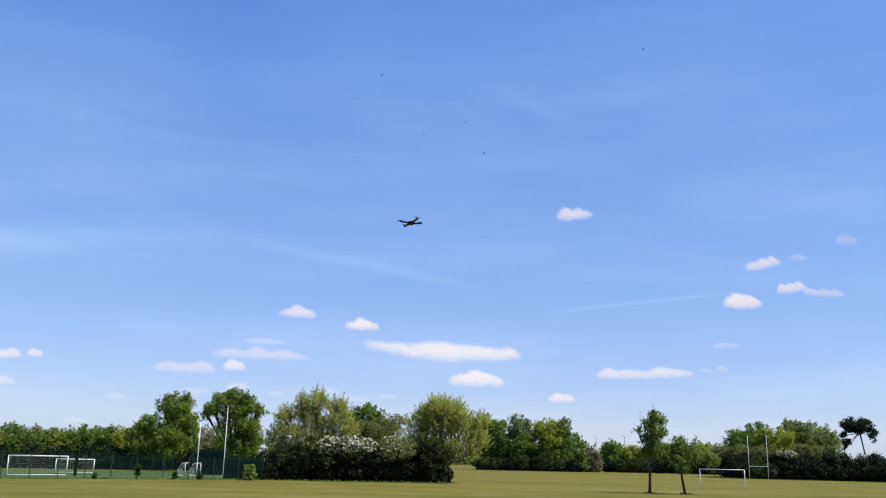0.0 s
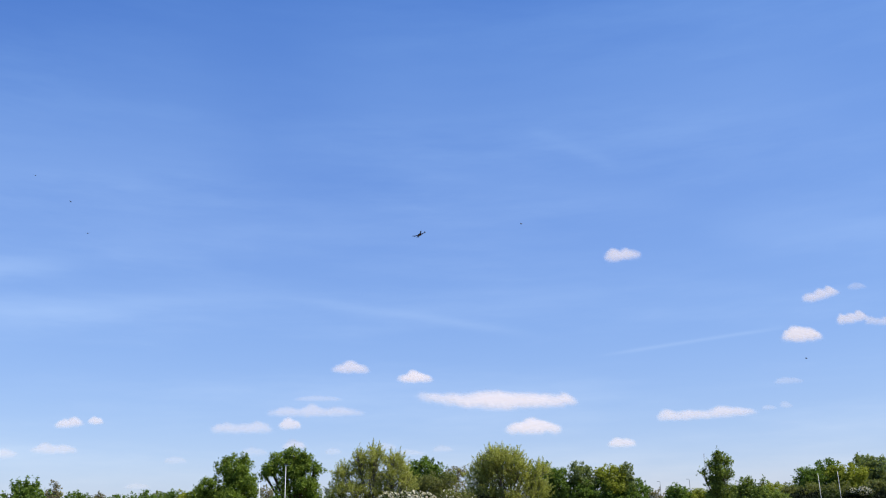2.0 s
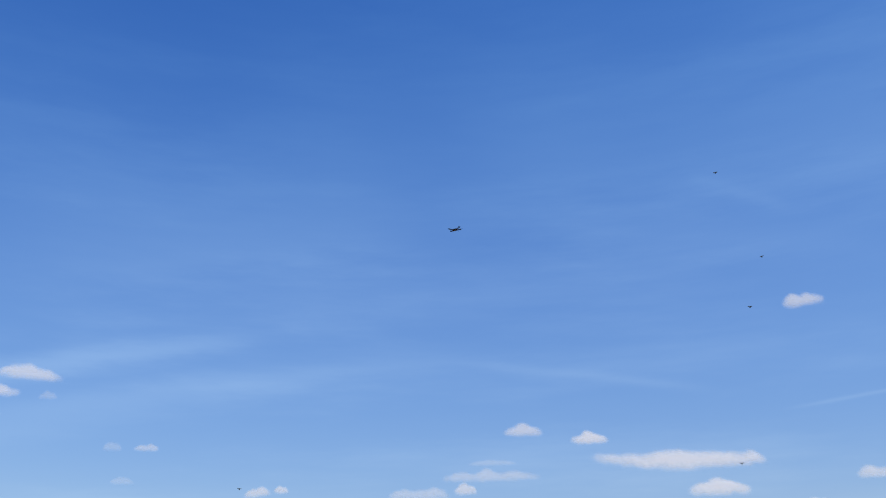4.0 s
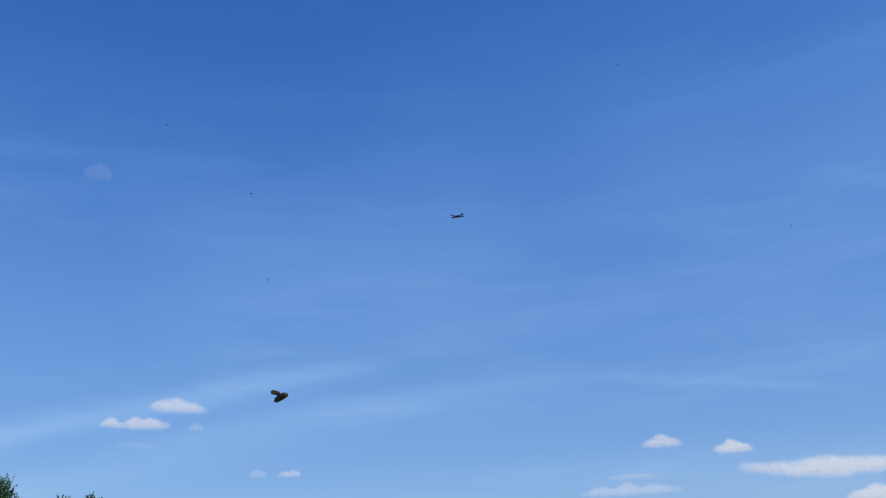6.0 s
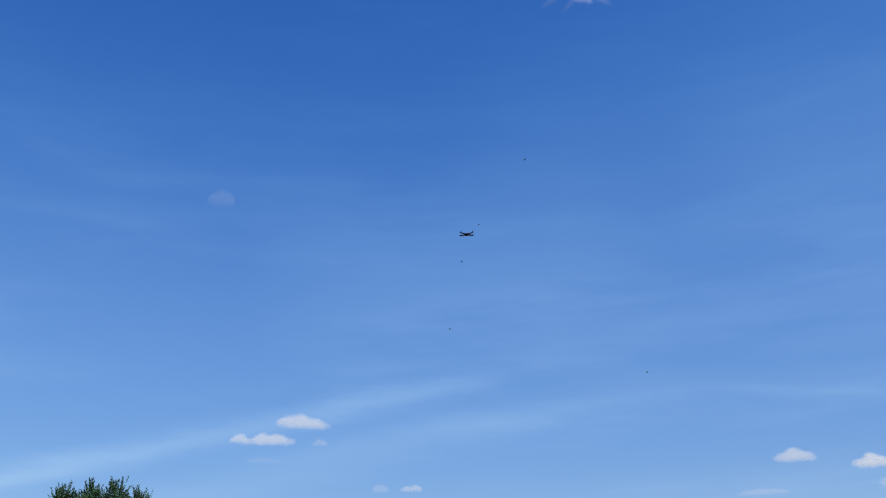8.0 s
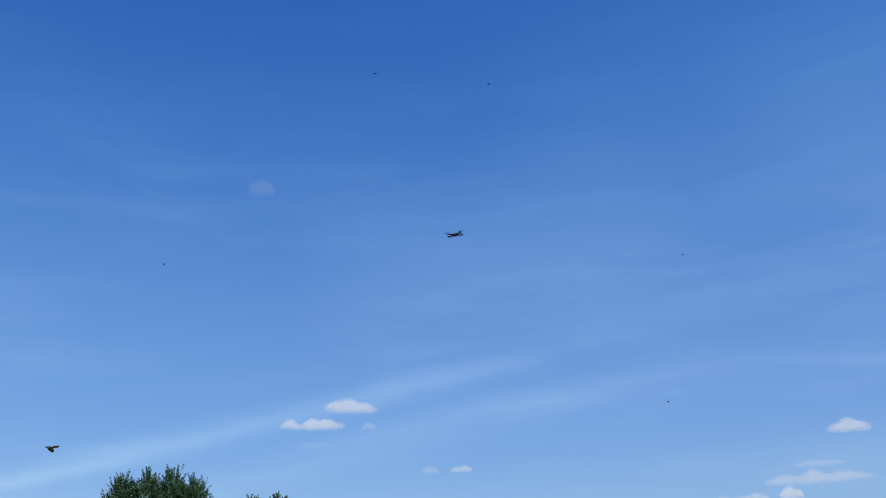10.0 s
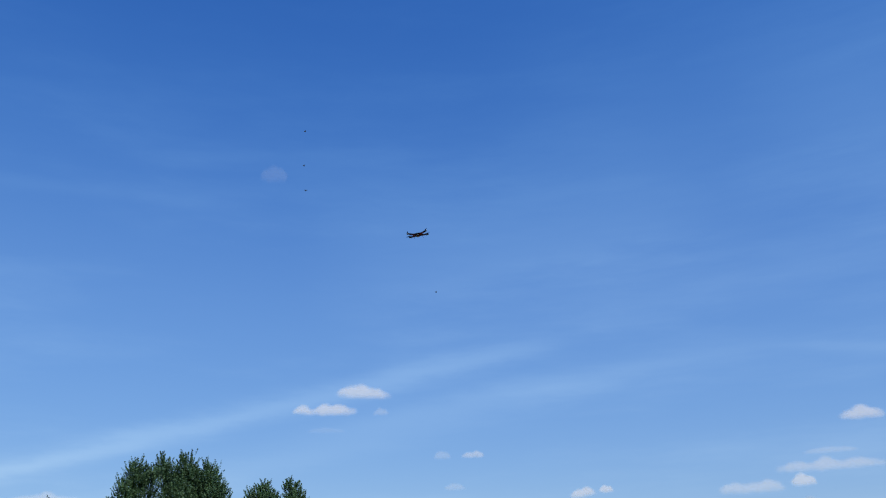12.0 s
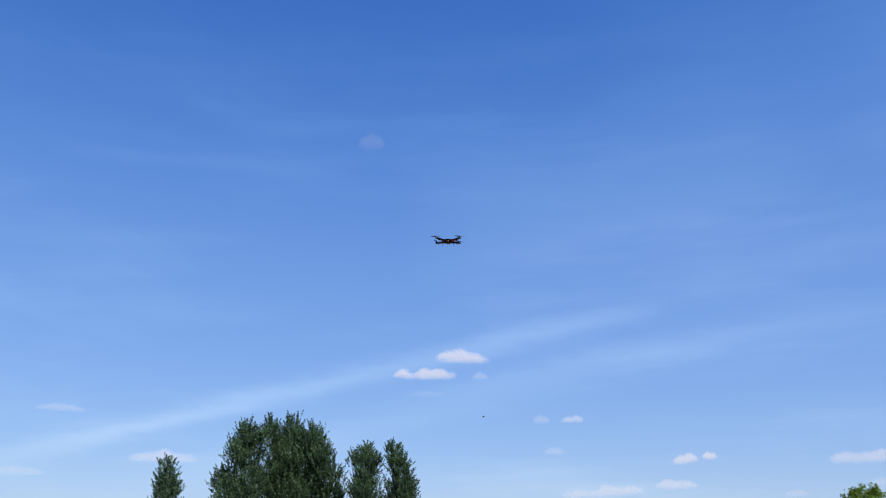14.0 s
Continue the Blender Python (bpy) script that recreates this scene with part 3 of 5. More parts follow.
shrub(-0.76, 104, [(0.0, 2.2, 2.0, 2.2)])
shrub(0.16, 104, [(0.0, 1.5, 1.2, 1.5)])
wood_tree(-4.68, 150, [(-0.1, 9.7, 2.3, 1.3), (-1.5, 7.8, 2.6, 1.6), (2.6, 8.5, 1.6, 1.3)], 0)
thin_tree(-3.82, 112, [(-3.0, 5.8, 1.7, 1.2), (-0.9, 6.2, 1.7, 1.2), (1.3, 6.3, 1.2, 1.5), (0.1, 4.7, 2.2, 1.2)])
bare_tree(-2.61, 190, [(-0.2, 10.3, 2.3, 1.5), (-1.4, 8.1, 3.3, 2.0)])
# far centre
wood_tree(2.84, 255, [(-0.0, 10.9, 4.5, 4.8), (0.9, 7.6, 4.1, 2.8)], 0)
wood_tree(3.82, 255, [(-0.0, 8.2, 4.0, 5.4), (0.8, 4.4, 3.6, 3.2)], 0)
wood_tree(5.20, 255, [(-0.0, 11.9, 3.5, 3.2), (0.7, 9.7, 3.2, 1.9)], 2)
wood_tree(5.05, 255, [(-0.0, 6.4, 4.5, 4.7), (0.9, 3.1, 4.0, 2.8)], 0)
wood_tree(7.07, 255, [(-0.0, 11.3, 4.5, 3.5), (0.9, 8.8, 4.0, 2.1)], 1)
wood_tree(8.08, 255, [(-0.0, 11.3, 1.6, 3.5), (0.3, 8.9, 1.4, 2.1)], 2)
wood_tree(6.56, 255, [(-0.0, 6.0, 5.4, 4.7), (1.1, 2.8, 4.9, 2.8)], 0)
wood_tree(8.35, 255, [(-0.0, 5.7, 5.4, 4.4), (1.0, 2.7, 4.8, 2.6)], 0)
wood_tree(9.83, 255, [(-0.0, 4.3, 1.9, 3.4), (0.3, 1.9, 1.7, 2.0)], 3)
wood_tree(4.05, 255, [(-0.0, 3.5, 2.6, 2.5), (0.5, 1.7, 2.3, 1.5)], 1)
wood_tree(7.70, 255, [(-0.0, 3.5, 4.8, 3.4), (0.9, 1.1, 4.3, 2.0)], 0)
wood_tree(11.06, 280, [(-0.0, 5.9, 4.4, 3.1), (1.0, 3.9, 4.4, 3.0)], 0)
wood_tree(12.28, 280, [(-0.0, 5.0, 4.4, 2.7), (0.9, 3.0, 4.4, 2.7)], 1)
wood_tree(13.66, 280, [(-0.0, 5.2, 4.7, 3.0), (0.9, 3.2, 4.7, 3.0)], 0)
wood_tree(15.02, 280, [(-0.0, 5.6, 4.6, 3.0), (0.9, 3.6, 4.6, 3.0)], 0)
wood_tree(16.54, 280, [(-0.0, 5.8, 4.6, 3.0), (0.9, 3.8, 4.6, 3.0)], 1)
wood_tree(17.86, 280, [(-0.0, 5.5, 4.5, 3.0), (0.8, 3.6, 4.5, 2.9)], 0)
# right
wood_tree(19.35, 225, [(1.4, 10.2, 2.8, 2.1), (-2.9, 8.6, 3.0, 1.8), (-0.6, 7.2, 4.9, 2.2)], 0)
wood_tree(20.70, 222, [(0.6, 8.9, 3.4, 2.5), (-2.8, 8.6, 2.4, 2.0), (0.4, 6.2, 4.2, 2.4)], 1)
wood_tree(22.61, 228, [(0.7, 9.6, 4.7, 2.9), (-3.6, 12.1, 1.9, 1.1), (4.4, 8.8, 2.7, 2.0), (-2.2, 9.3, 3.3, 3.0), (1.3, 6.4, 5.7, 2.5)], 2)
wood_tree(18.61, 212, [(0.3, 5.3, 2.5, 1.8), (-3.4, 5.0, 2.8, 1.5)], 4)
wood_tree(20.21, 212, [(0.3, 4.9, 2.7, 1.8), (-2.4, 4.6, 2.3, 1.7)], 4)
wood_tree(22.72, 212, [(-0.1, 5.4, 3.5, 1.7), (-3.6, 5.1, 2.7, 1.7)], 4)
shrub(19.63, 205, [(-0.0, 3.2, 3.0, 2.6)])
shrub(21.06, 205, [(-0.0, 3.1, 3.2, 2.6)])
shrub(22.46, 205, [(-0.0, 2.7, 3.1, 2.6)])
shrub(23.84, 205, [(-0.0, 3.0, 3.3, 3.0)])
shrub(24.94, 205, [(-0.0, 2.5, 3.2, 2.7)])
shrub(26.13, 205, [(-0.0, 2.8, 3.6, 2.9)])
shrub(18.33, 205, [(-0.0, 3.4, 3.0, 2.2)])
hawthorn(21.34, 203, [(-0.0, 5.0, 2.2, 0.9)], 0.22)
hawthorn(25.34, 203, [(-0.0, 4.5, 0.9, 1.1)])
pine(25.78, 208, [(-1.7, 12.0, 2.2, 1.1), (-3.8, 11.5, 1.4, 1.0), (-0.1, 11.2, 1.7, 1.1), (1.0, 9.6, 1.0, 1.4), (-4.4, 9.6, 0.9, 0.8), (-4.0, 8.1, 1.0, 0.8), (-2.0, 10.5, 1.9, 0.8), (-4.5, 7.0, 0.5, 0.4)])
# young
young_tree(13.23, 86, [(0.65, 6.9, 0.75, 0.8), (1.35, 6.6, 0.65, 0.7), (0.35, 6.0, 1.10, 1.0), (0.95, 5.3, 1.15, 0.9), (0.0, 4.9, 1.25, 0.9), (0.5, 4.2, 1.25, 0.8), (0.1, 3.4, 1.15, 0.7), (-0.9, 5.7, 0.4, 0.3)], 0)
young_tree(15.33, 86, [(-0.4, 4.7, 0.8, 0.5), (-1.1, 3.9, 1.1, 0.6), (0.3, 4.0, 1.2, 0.6), (1.4, 3.5, 1.1, 0.5), (2.6, 3.1, 0.9, 0.3), (-0.1, 3.1, 1.4, 0.6), (-1.7, 3.4, 0.9, 0.5), (1.1, 4.7, 0.3, 0.3)], 1)
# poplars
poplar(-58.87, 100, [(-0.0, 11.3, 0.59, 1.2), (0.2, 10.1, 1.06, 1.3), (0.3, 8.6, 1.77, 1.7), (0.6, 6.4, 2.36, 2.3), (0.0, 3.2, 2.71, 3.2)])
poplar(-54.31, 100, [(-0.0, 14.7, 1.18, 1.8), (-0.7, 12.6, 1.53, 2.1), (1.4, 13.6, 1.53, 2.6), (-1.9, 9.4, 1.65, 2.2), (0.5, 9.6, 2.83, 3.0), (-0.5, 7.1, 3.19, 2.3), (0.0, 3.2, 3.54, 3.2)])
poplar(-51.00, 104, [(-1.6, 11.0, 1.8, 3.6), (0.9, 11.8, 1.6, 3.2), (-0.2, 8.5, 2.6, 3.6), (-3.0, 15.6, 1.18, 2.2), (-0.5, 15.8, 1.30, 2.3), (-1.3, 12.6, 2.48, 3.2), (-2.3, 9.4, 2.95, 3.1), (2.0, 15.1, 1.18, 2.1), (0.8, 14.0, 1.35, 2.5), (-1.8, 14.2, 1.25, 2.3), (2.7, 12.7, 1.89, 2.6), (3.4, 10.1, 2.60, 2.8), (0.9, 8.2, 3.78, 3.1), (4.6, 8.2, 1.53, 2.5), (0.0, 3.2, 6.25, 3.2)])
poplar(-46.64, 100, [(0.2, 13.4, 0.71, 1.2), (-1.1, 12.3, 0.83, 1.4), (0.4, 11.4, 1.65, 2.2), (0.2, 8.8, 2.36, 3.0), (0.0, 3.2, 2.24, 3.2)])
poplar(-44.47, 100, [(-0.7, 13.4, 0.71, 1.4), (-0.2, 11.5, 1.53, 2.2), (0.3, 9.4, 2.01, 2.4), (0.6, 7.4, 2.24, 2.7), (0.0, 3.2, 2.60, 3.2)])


def hedge_row(bearing1, bearing2, dist, count, height):
    """Low thicket shrubs side by side along a boundary."""
    rng = random.Random(count)
    for i in range(count):
        h = height * rng.uniform(0.85, 1.15)
        w = radians(bearing2 - bearing1) * dist / count
        shrub(bearing1 + (bearing2 - bearing1) * (i + 0.5) / count, dist + rng.uniform(-1, 1), [(0.0, h * 0.52, w * 0.62, h * 0.5)])


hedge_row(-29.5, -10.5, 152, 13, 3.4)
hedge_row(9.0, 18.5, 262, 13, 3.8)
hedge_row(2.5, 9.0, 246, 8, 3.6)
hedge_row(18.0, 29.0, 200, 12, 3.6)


def far_woods():
    """The low wooded skyline all round, beyond the field."""
    lobes = []
    rng = random.Random(7)
    for k in range(240):
        b = -180 + k * 1.5 + rng.uniform(-0.5, 0.5)
        d = 430 + rng.uniform(-25, 45)
        p = polar(b, d)
        h = rng.uniform(2.6, 4.2)
        lobes.append((p.x, p.y, h * 0.9, rng.uniform(6, 9), rng.uniform(6, 9), h))
    ob = leaf_mesh("far_woods", leaf_cloud(lobes, 1.1, 1.3, 77, 0.3), WOOD_LEAF, None)
    tagged(ob, "low dark green woods on the skyline beyond the field", "woods", kind="stuff")


far_woods()


# ---- the fenced pitch ----
def wire_panel(length, height):
    """Welded mesh of fence wire, along +X from the origin."""
    bm = bmesh.new()
    for k in range(int(length / 0.10)):
        x = 0.05 + k * 0.10
        box(bm, (x, 0, height / 2 + 0.04), (0.007, 0.007, height - 0.08))
    for k in range(13):
        box(bm, (length / 2, 0.008, 0.1 + k * (height - 0.15) / 12), (length, 0.009, 0.009))
    return bm


def fence_run(name, label, corners, height, spacing):
    thing = empty(name, corners[0])
    tagged(thing, label, "fence")
    panel_mesh = post_mesh = None
    base = Vector(corners[0])
    for a, b in zip(corners, corners[1:]):
        count = max(1, round((b - a).length / spacing))
        step = (b - a) / count
        turn = math.degrees(math.atan2(step.y, step.x))
        for k in range(count):
            at = a + step * k - base
            if post_mesh is None:
                bm = bmesh.new()
                box(bm, (0, 0, height / 2), (0.08, 0.08, height + 0.1), bevel=0.008)
                box(bm, (0, 0, height + 0.06), (0.09, 0.09, 0.03), bevel=0.006)
                post = part("post", bm, FENCE_GREEN, thing)
                panel = part("mesh_panel", wire_panel(step.length - 0.09, height), FENCE_GREEN, thing, "green welded wire mesh")
                post_mesh, panel_mesh = post.data, panel.data
            else:
                post, panel = new("post", post_mesh), new("mesh_panel", panel_mesh)
                post.parent = panel.parent = thing
                tagged(panel, "green welded wire mesh")
            post.matrix_basis = Matrix.Translation(at) @ pose(0, 0, 0, 0, 0, turn)
            panel.matrix_basis = Matrix.Translation(at + step.normalized() * 0.045) @ pose(0, 0, 0, 0, 0, turn)
    post = new("post", post_mesh)
    post.parent = thing
    post.matrix_basis = Matrix.Translation(Vector(corners[-1]) - base)
    return thing


def rough_grass():
    """Uncut blades along the foot of the fence, the thicket and the young trees."""
    rng = np.random.default_rng(5)
    verts, faces = [], []
    lines = [(polar(-29.0, 95.4), polar(-18.56, 99.1), 900), (polar(-18.56, 99.1), polar(-11.1, 101.6), 700), (polar(-10.8, 101.9), polar(0.9, 101.2), 900),
             (polar(13.0, 86.0), polar(13.5, 86.0), 60), (polar(15.1, 86.0), polar(15.6, 86.0), 60), (polar(9.0, 257), polar(18.0, 257), 500),
             (polar(18.0, 196), polar(29.0, 196), 700), (polar(2.5, 241), polar(9.0, 241), 400)]
    for a, b, count in lines:
        for s in rng.random(count):
            p = a.lerp(b, s)
            x, y = p.x + rng.normal() * 0.25, p.y + rng.normal() * 0.25
            h, w, turn = 0.08 + 0.22 * rng.random() ** 2, 0.02 + 0.03 * rng.random(), rng.random() * math.pi
            dx, dy, bx, by = math.cos(turn) * w, math.sin(turn) * w, rng.normal() * 0.08, rng.normal() * 0.08
            n = len(verts)
            verts += [(x - dx, y - dy, -0.02), (x + dx, y + dy, -0.02), (x + bx * 0.4 + dx * 0.6, y + by * 0.4 + dy * 0.6, h * 0.6), (x + bx, y + by, h)]
            faces += [(n, n + 1, n + 2), (n, n + 2, n + 3)]
    ob = mesh_object("rough_grass", verts, faces, WOOD_LEAF)
    tagged(ob, "uncut rough grass along fence and hedge", "grass", kind="stuff")


rough_grass()


def goal(name, label, left, right, height, depth, net=True, bar=0.06, lean=0.0):
    """A goal frame between two feet, its net hanging behind it (away from the eye)."""
    left, right = Vector(left), Vector(right)
    thing = empty(name, (left + right) / 2)
    tagged(thing, label, "goal", "goals")
    c = (left + right) / 2
    a, b = left - c, right - c
    up = Vector((0, 0, height))
    away = Vector((c.x, c.y, 0)).normalized() if not lean else (b - a).cross(Vector((0, 0, 1))).normalized() * lean
    for foot in (a, b):
        bm = bmesh.new()
        tube(bm, [foot, foot + up], bar, 10)
        part("upright", bm, WHITE_PAINT, thing, smooth=True)
    bm = bmesh.new()
    tube(bm, [a + up, b + up], bar, 10)
    part("crossbar", bm, WHITE_PAINT, thing, smooth=True)
    if not net:
        return thing
    for foot in (a, b):
        bm = bmesh.new()
        tube(bm, [foot + up, foot + up * 0.96 + away * depth * 0.45, foot + up * 0.5 + away * depth * 0.9, foot + away * depth], bar * 0.6, 8)
        tube(bm, [foot + away * depth, foot], bar * 0.7, 8)
        part("side_frame", bm, WHITE_PAINT, thing, smooth=True)
    bm = bmesh.new()
    tube(bm, [a + away * depth + Vector((0, 0, bar)), b + away * depth + Vector((0, 0, bar))], bar * 0.8, 8)
    part("ground_bar", bm, WHITE_PAINT, thing, smooth=True)
    bm = bmesh.new()
    n = max(6, int((b - a).length / 0.16))
    prof = [up, up * 0.96 + away * depth * 0.45, up * 0.5 + away * depth * 0.9, away * depth + Vector((0, 0, 0.05))]
    for k in range(n + 1):
        f = a.lerp(b, k / n)
        tube(bm, [f + p for p in prof], 0.0035, 4, False)
    for i in range(16):
        s = i / 5
        j = min(int(s), 2)
        p = prof[j].lerp(prof[j + 1], s - j)
        tube(bm, [a + p, b + p], 0.0035, 4, False)
    for foot in (a, b):
        for i in range(1, 6):
            tube(bm, [foot + up * (i / 6), foot + up * (i / 6) * 0.9 + away * depth * (0.95 - 0.5 * (i / 6) ** 2)], 0.0035, 4, False)
    part("net", bm, NET, thing, "pale knotted net")
    return thing


def light_pole(bearing, dist, height, label):
    thing = empty("floodlight_pole", polar(bearing, dist), -bearing)
    tagged(thing, label, "floodlight pole", "floodlight poles")
    bm = bmesh.new()
    tube(bm, [(0, 0, -0.1), (0, 0, 0.5), (0, 0, height)], [0.075, 0.062, 0.038], 12)
    part("pole", bm, GALVANISED, thing, smooth=True)
    bm = bmesh.new()
    box(bm, (0, 0, 0.02), (0.5, 0.5, 0.04), bevel=0.01)
    part("base_plate", bm, GALVANISED, thing)
    bm = bmesh.new()
    box(bm, (0, 0, height), (0.42, 0.06, 0.06), bevel=0.012)
    part("cross_arm", bm, GALVANISED, thing)
    for x in (-0.14, 0.14):
        bm = bmesh.new()
        box(bm, (x, -0.05, height + 0.10), (0.20, 0.14, 0.12), pose(0, 0, 0, 25, 0, 0), bevel=0.03)
        part("lamp_head", bm, DARK_STEEL, thing)


def screen(bearing1, bearing2, dist, height):
    """A windbreak net laced to posts."""
    a, b = polar(bearing1, dist), polar(bearing2, dist)
    thing = empty("windbreak_screen", a)
    tagged(thing, "dark green windbreak netting laced between steel posts", "screen", "windbreak screens")
    n = 4
    run = b - a
    bm = bmesh.new()
    cols, rows = 24, 8
    side = run.cross(Vector((0, 0, 1))).normalized()
    grid = []
    for i in range(cols + 1):
        s = i / cols
        sag = 0.03 * abs(math.sin(math.pi * s * n))
        grid.append([[bm.verts.new(run * s + Vector((0, 0, 0.08 + (height - 0.08 - sag) * j / rows)) + side * (w + 0.012 * math.sin(s * 19 + j)))
                      for j in range(rows + 1)] for w in (0.0, 0.012)])
    for i in range(cols):
        for w in (0, 1):
            for j in range(rows):
                bm.faces.new((grid[i][w][j], grid[i + 1][w][j], grid[i + 1][w][j + 1], grid[i][w][j + 1]))
        bm.faces.new((grid[i][0][rows], grid[i + 1][0][rows], grid[i + 1][1][rows], grid[i][1][rows]))
    part("netting", bm, SCREEN_GREEN, thing, "dark green close-woven netting", smooth=True)
    for k in range(n + 1):
        bm = bmesh.new()
        tube(bm, [run * (k / n) - side * 0.07, run * (k / n) - side * 0.07 + Vector((0, 0, height + 0.05))], 0.05, 8)
        part("post", bm, FENCE_GREEN, thing, smooth=True)


fence_run("pitch_fence", "green welded mesh fence along the sports pitch", [polar(-29.0, 95.6), polar(-18.56, 99.4), polar(-11.1, 102.0)], 2.3, 2.7)
fence_run("pitch_fence", "green welded mesh fence closing the far end of the pitch", [polar(-29.0, 143.0), polar(-20.0, 141.0), polar(-13.0, 139.0)], 2.6, 2.9)
goal("football_goal", "wide white football goal with net on the fenced pitch", polar(-25.62, 107.3), polar(-22.46, 109.0), 2.13, 1.6)
goal("football_goal", "smaller white football goal with net on the fenced pitch", polar(-23.08, 122.0), polar(-20.99, 123.0), 1.72, 1.4)
for b in (-15.75, -15.05):
    goal("training_goal", "small white training goal with curved net frame, turned sideways", polar(b, 117.0), polar(b + 0.22, 119.2), 1.55, 0.95, bar=0.05, lean=-1.0)
light_pole(-13.46, 117.5, 8.85, "tall slim galvanised floodlight pole beside the pitch")
light_pole(-15.05, 118.6, 6.8, "distant galvanised floodlight pole among the trees")
screen(-15.11, -13.47, 121.0, 3.3)
screen(-13.42, -11.02, 103.5, 2.35)
shrub(-11.79, 100, [(-0.1, 1.0, 0.6, 0.8)], YOUNG_LEAF)


def sapling(bearing, dist, height, wide):
    """A self-sown sapling growing through the foot of the fence."""
    lobes = [(0.0, height * 0.72, wide, height * 0.28), (0.1 * wide, height * 0.4, wide * 0.8, height * 0.3)]
    tree("sapling", bearing, dist, lobes, HEDGE_LEAF, "scrubby dark green sapling growing against the pitch fence", 0.10, 1.3, 0.025,
         twigs=4, category="sapling", group="fence saplings", spray=(0.9, 0.6, 0.35, 0.07, 0.3))


for b, h, w in ((-18.50, 1.7, 0.40), (-16.30, 0.8, 0.40), (-14.85, 0.65, 0.5), (-20.9, 0.5, 0.3)):
    sapling(b, 97.5, h, w)


def gate_post():
    thing = empty("gate_post", polar(-21.98, 108.0), 21.98)
    tagged(thing, "thick dark green steel gate post on the pitch", "post")
    bm = bmesh.new()
    box(bm, (0, 0, 1.40), (0.34, 0.30, 2.84), bevel=0.02)
    part("shaft", bm, SCREEN_GREEN, thing)
    bm = bmesh.new()
    box(bm, (0, 0, 2.84), (0.38, 0.34, 0.06), bevel=0.015)
    part("cap", bm, FENCE_GREEN, thing)


gate_post()


def marker_post():
    thing = empty("post", polar(-5.85, 107.5))
    tagged(thing, "slim pale steel post standing up out of the thicket", "post")
    bm = bmesh.new()
    tube(bm, [(0, 0, -0.1), (0, 0, 4.0), (0, 0, 7.9)], [0.055, 0.05, 0.045], 10)
    part("pole", bm, WHITE_PAINT, thing, smooth=True)
    bm = bmesh.new()
    tube(bm, [(0, 0, 7.88), (0, 0, 7.96)], [0.06, 0.03], 10)
    part("cap", bm, GALVANISED, thing, smooth=True)


marker_post()
goal("football_goal", "white football goal frame without a net on the grass", polar(16.27, 107.2), polar(18.86, 106.3), 2.20, 1.8, net=False, bar=0.048)


def rugby_posts():
    a, b = polar(19.15, 192.0), polar(20.22, 184.0)
    c = (a + b) / 2
    thing = empty("rugby_posts", c)
    tagged(thing, "tall white rugby posts with a crossbar", "rugby posts")
    for f in (a - c, b - c):
        bm = bmesh.new()
        tube(bm, [f, f + Vector((0, 0, 3.0)), f + Vector((0, 0, 8.6))], [0.048, 0.042, 0.034], 10)
        part("upright", bm, WHITE_PAINT, thing, smooth=True)
    bm = bmesh.new()
    tube(bm, [a - c + Vector((0, 0, 2.55)), b - c + Vector((0, 0, 2.55))], 0.05, 8)
    part("crossbar", bm, WHITE_PAINT, thing, smooth=True)


rugby_posts()


def street_lamp(bearing, dist, height):
    thing = empty("street_lamp", polar(bearing, dist), -bearing)
    tagged(thing, "far grey street lamp showing above the tree belt", "street lamp", "far street lamps")
    bm = bmesh.new()
    tube(bm, [(0, 0, 0), (0, 0, height - 0.4), (-0.12, 0, height), (-0.6, 0, height + 0.08)], [0.10, 0.07, 0.06, 0.05], 8)
    part("column", bm, DARK_STEEL, thing, smooth=True)
    bm = bmesh.new()
    box(bm, (-0.8, 0, height + 0.08), (0.55, 0.25, 0.14), bevel=0.04)
    part("lamp_head", bm, DARK_STEEL, thing)


for b, h in ((11.79, 13.0), (10.03, 12.4), (17.79, 13.3), (20.35, 18.0)):
    street_lamp(b, 360.0, h)


def mast():
    thing = empty("radio_mast", polar(12.81, 420.0))
    tagged(thing, "thin lattice radio mast far beyond the trees", "mast")
    for k in range(3):
        bm = bmesh.new()
        a = 2 * math.pi * k / 3
        tube(bm, [(math.cos(a) * 0.7, math.sin(a) * 0.7, 0), (math.cos(a) * 0.25, math.sin(a) * 0.25, 26.0)], 0.035, 6)
        part("leg", bm, GALVANISED, thing)
    bm = bmesh.new()
    for i in range(18):
        z = i * 1.42
        r = 0.7 - 0.45 * z / 26
        for k in range(3):
            a, b = 2 * math.pi * k / 3, 2 * math.pi * (k + 1) / 3
            tube(bm, [(math.cos(a) * r, math.sin(a) * r, z), (math.cos(b) * r, math.sin(b) * r, z + 1.42)], 0.018, 4)
    part("lattice", bm, GALVANISED, thing)


mast()


# ---- clouds ----
CLOUD_DIST = 4200.0


def heap(rng):
    """The humps of a flat, shapeless cloud (place, height, half width), in halves of its width and in its height."""
    x = rng.uniform(-0.25, 0.1)
    return [(x, 1.0, rng.uniform(0.35, 0.5)), (x + 0.45, rng.uniform(0.7, 0.9), 0.4), (x - 0.35, rng.uniform(0.6, 0.8), 0.35)]


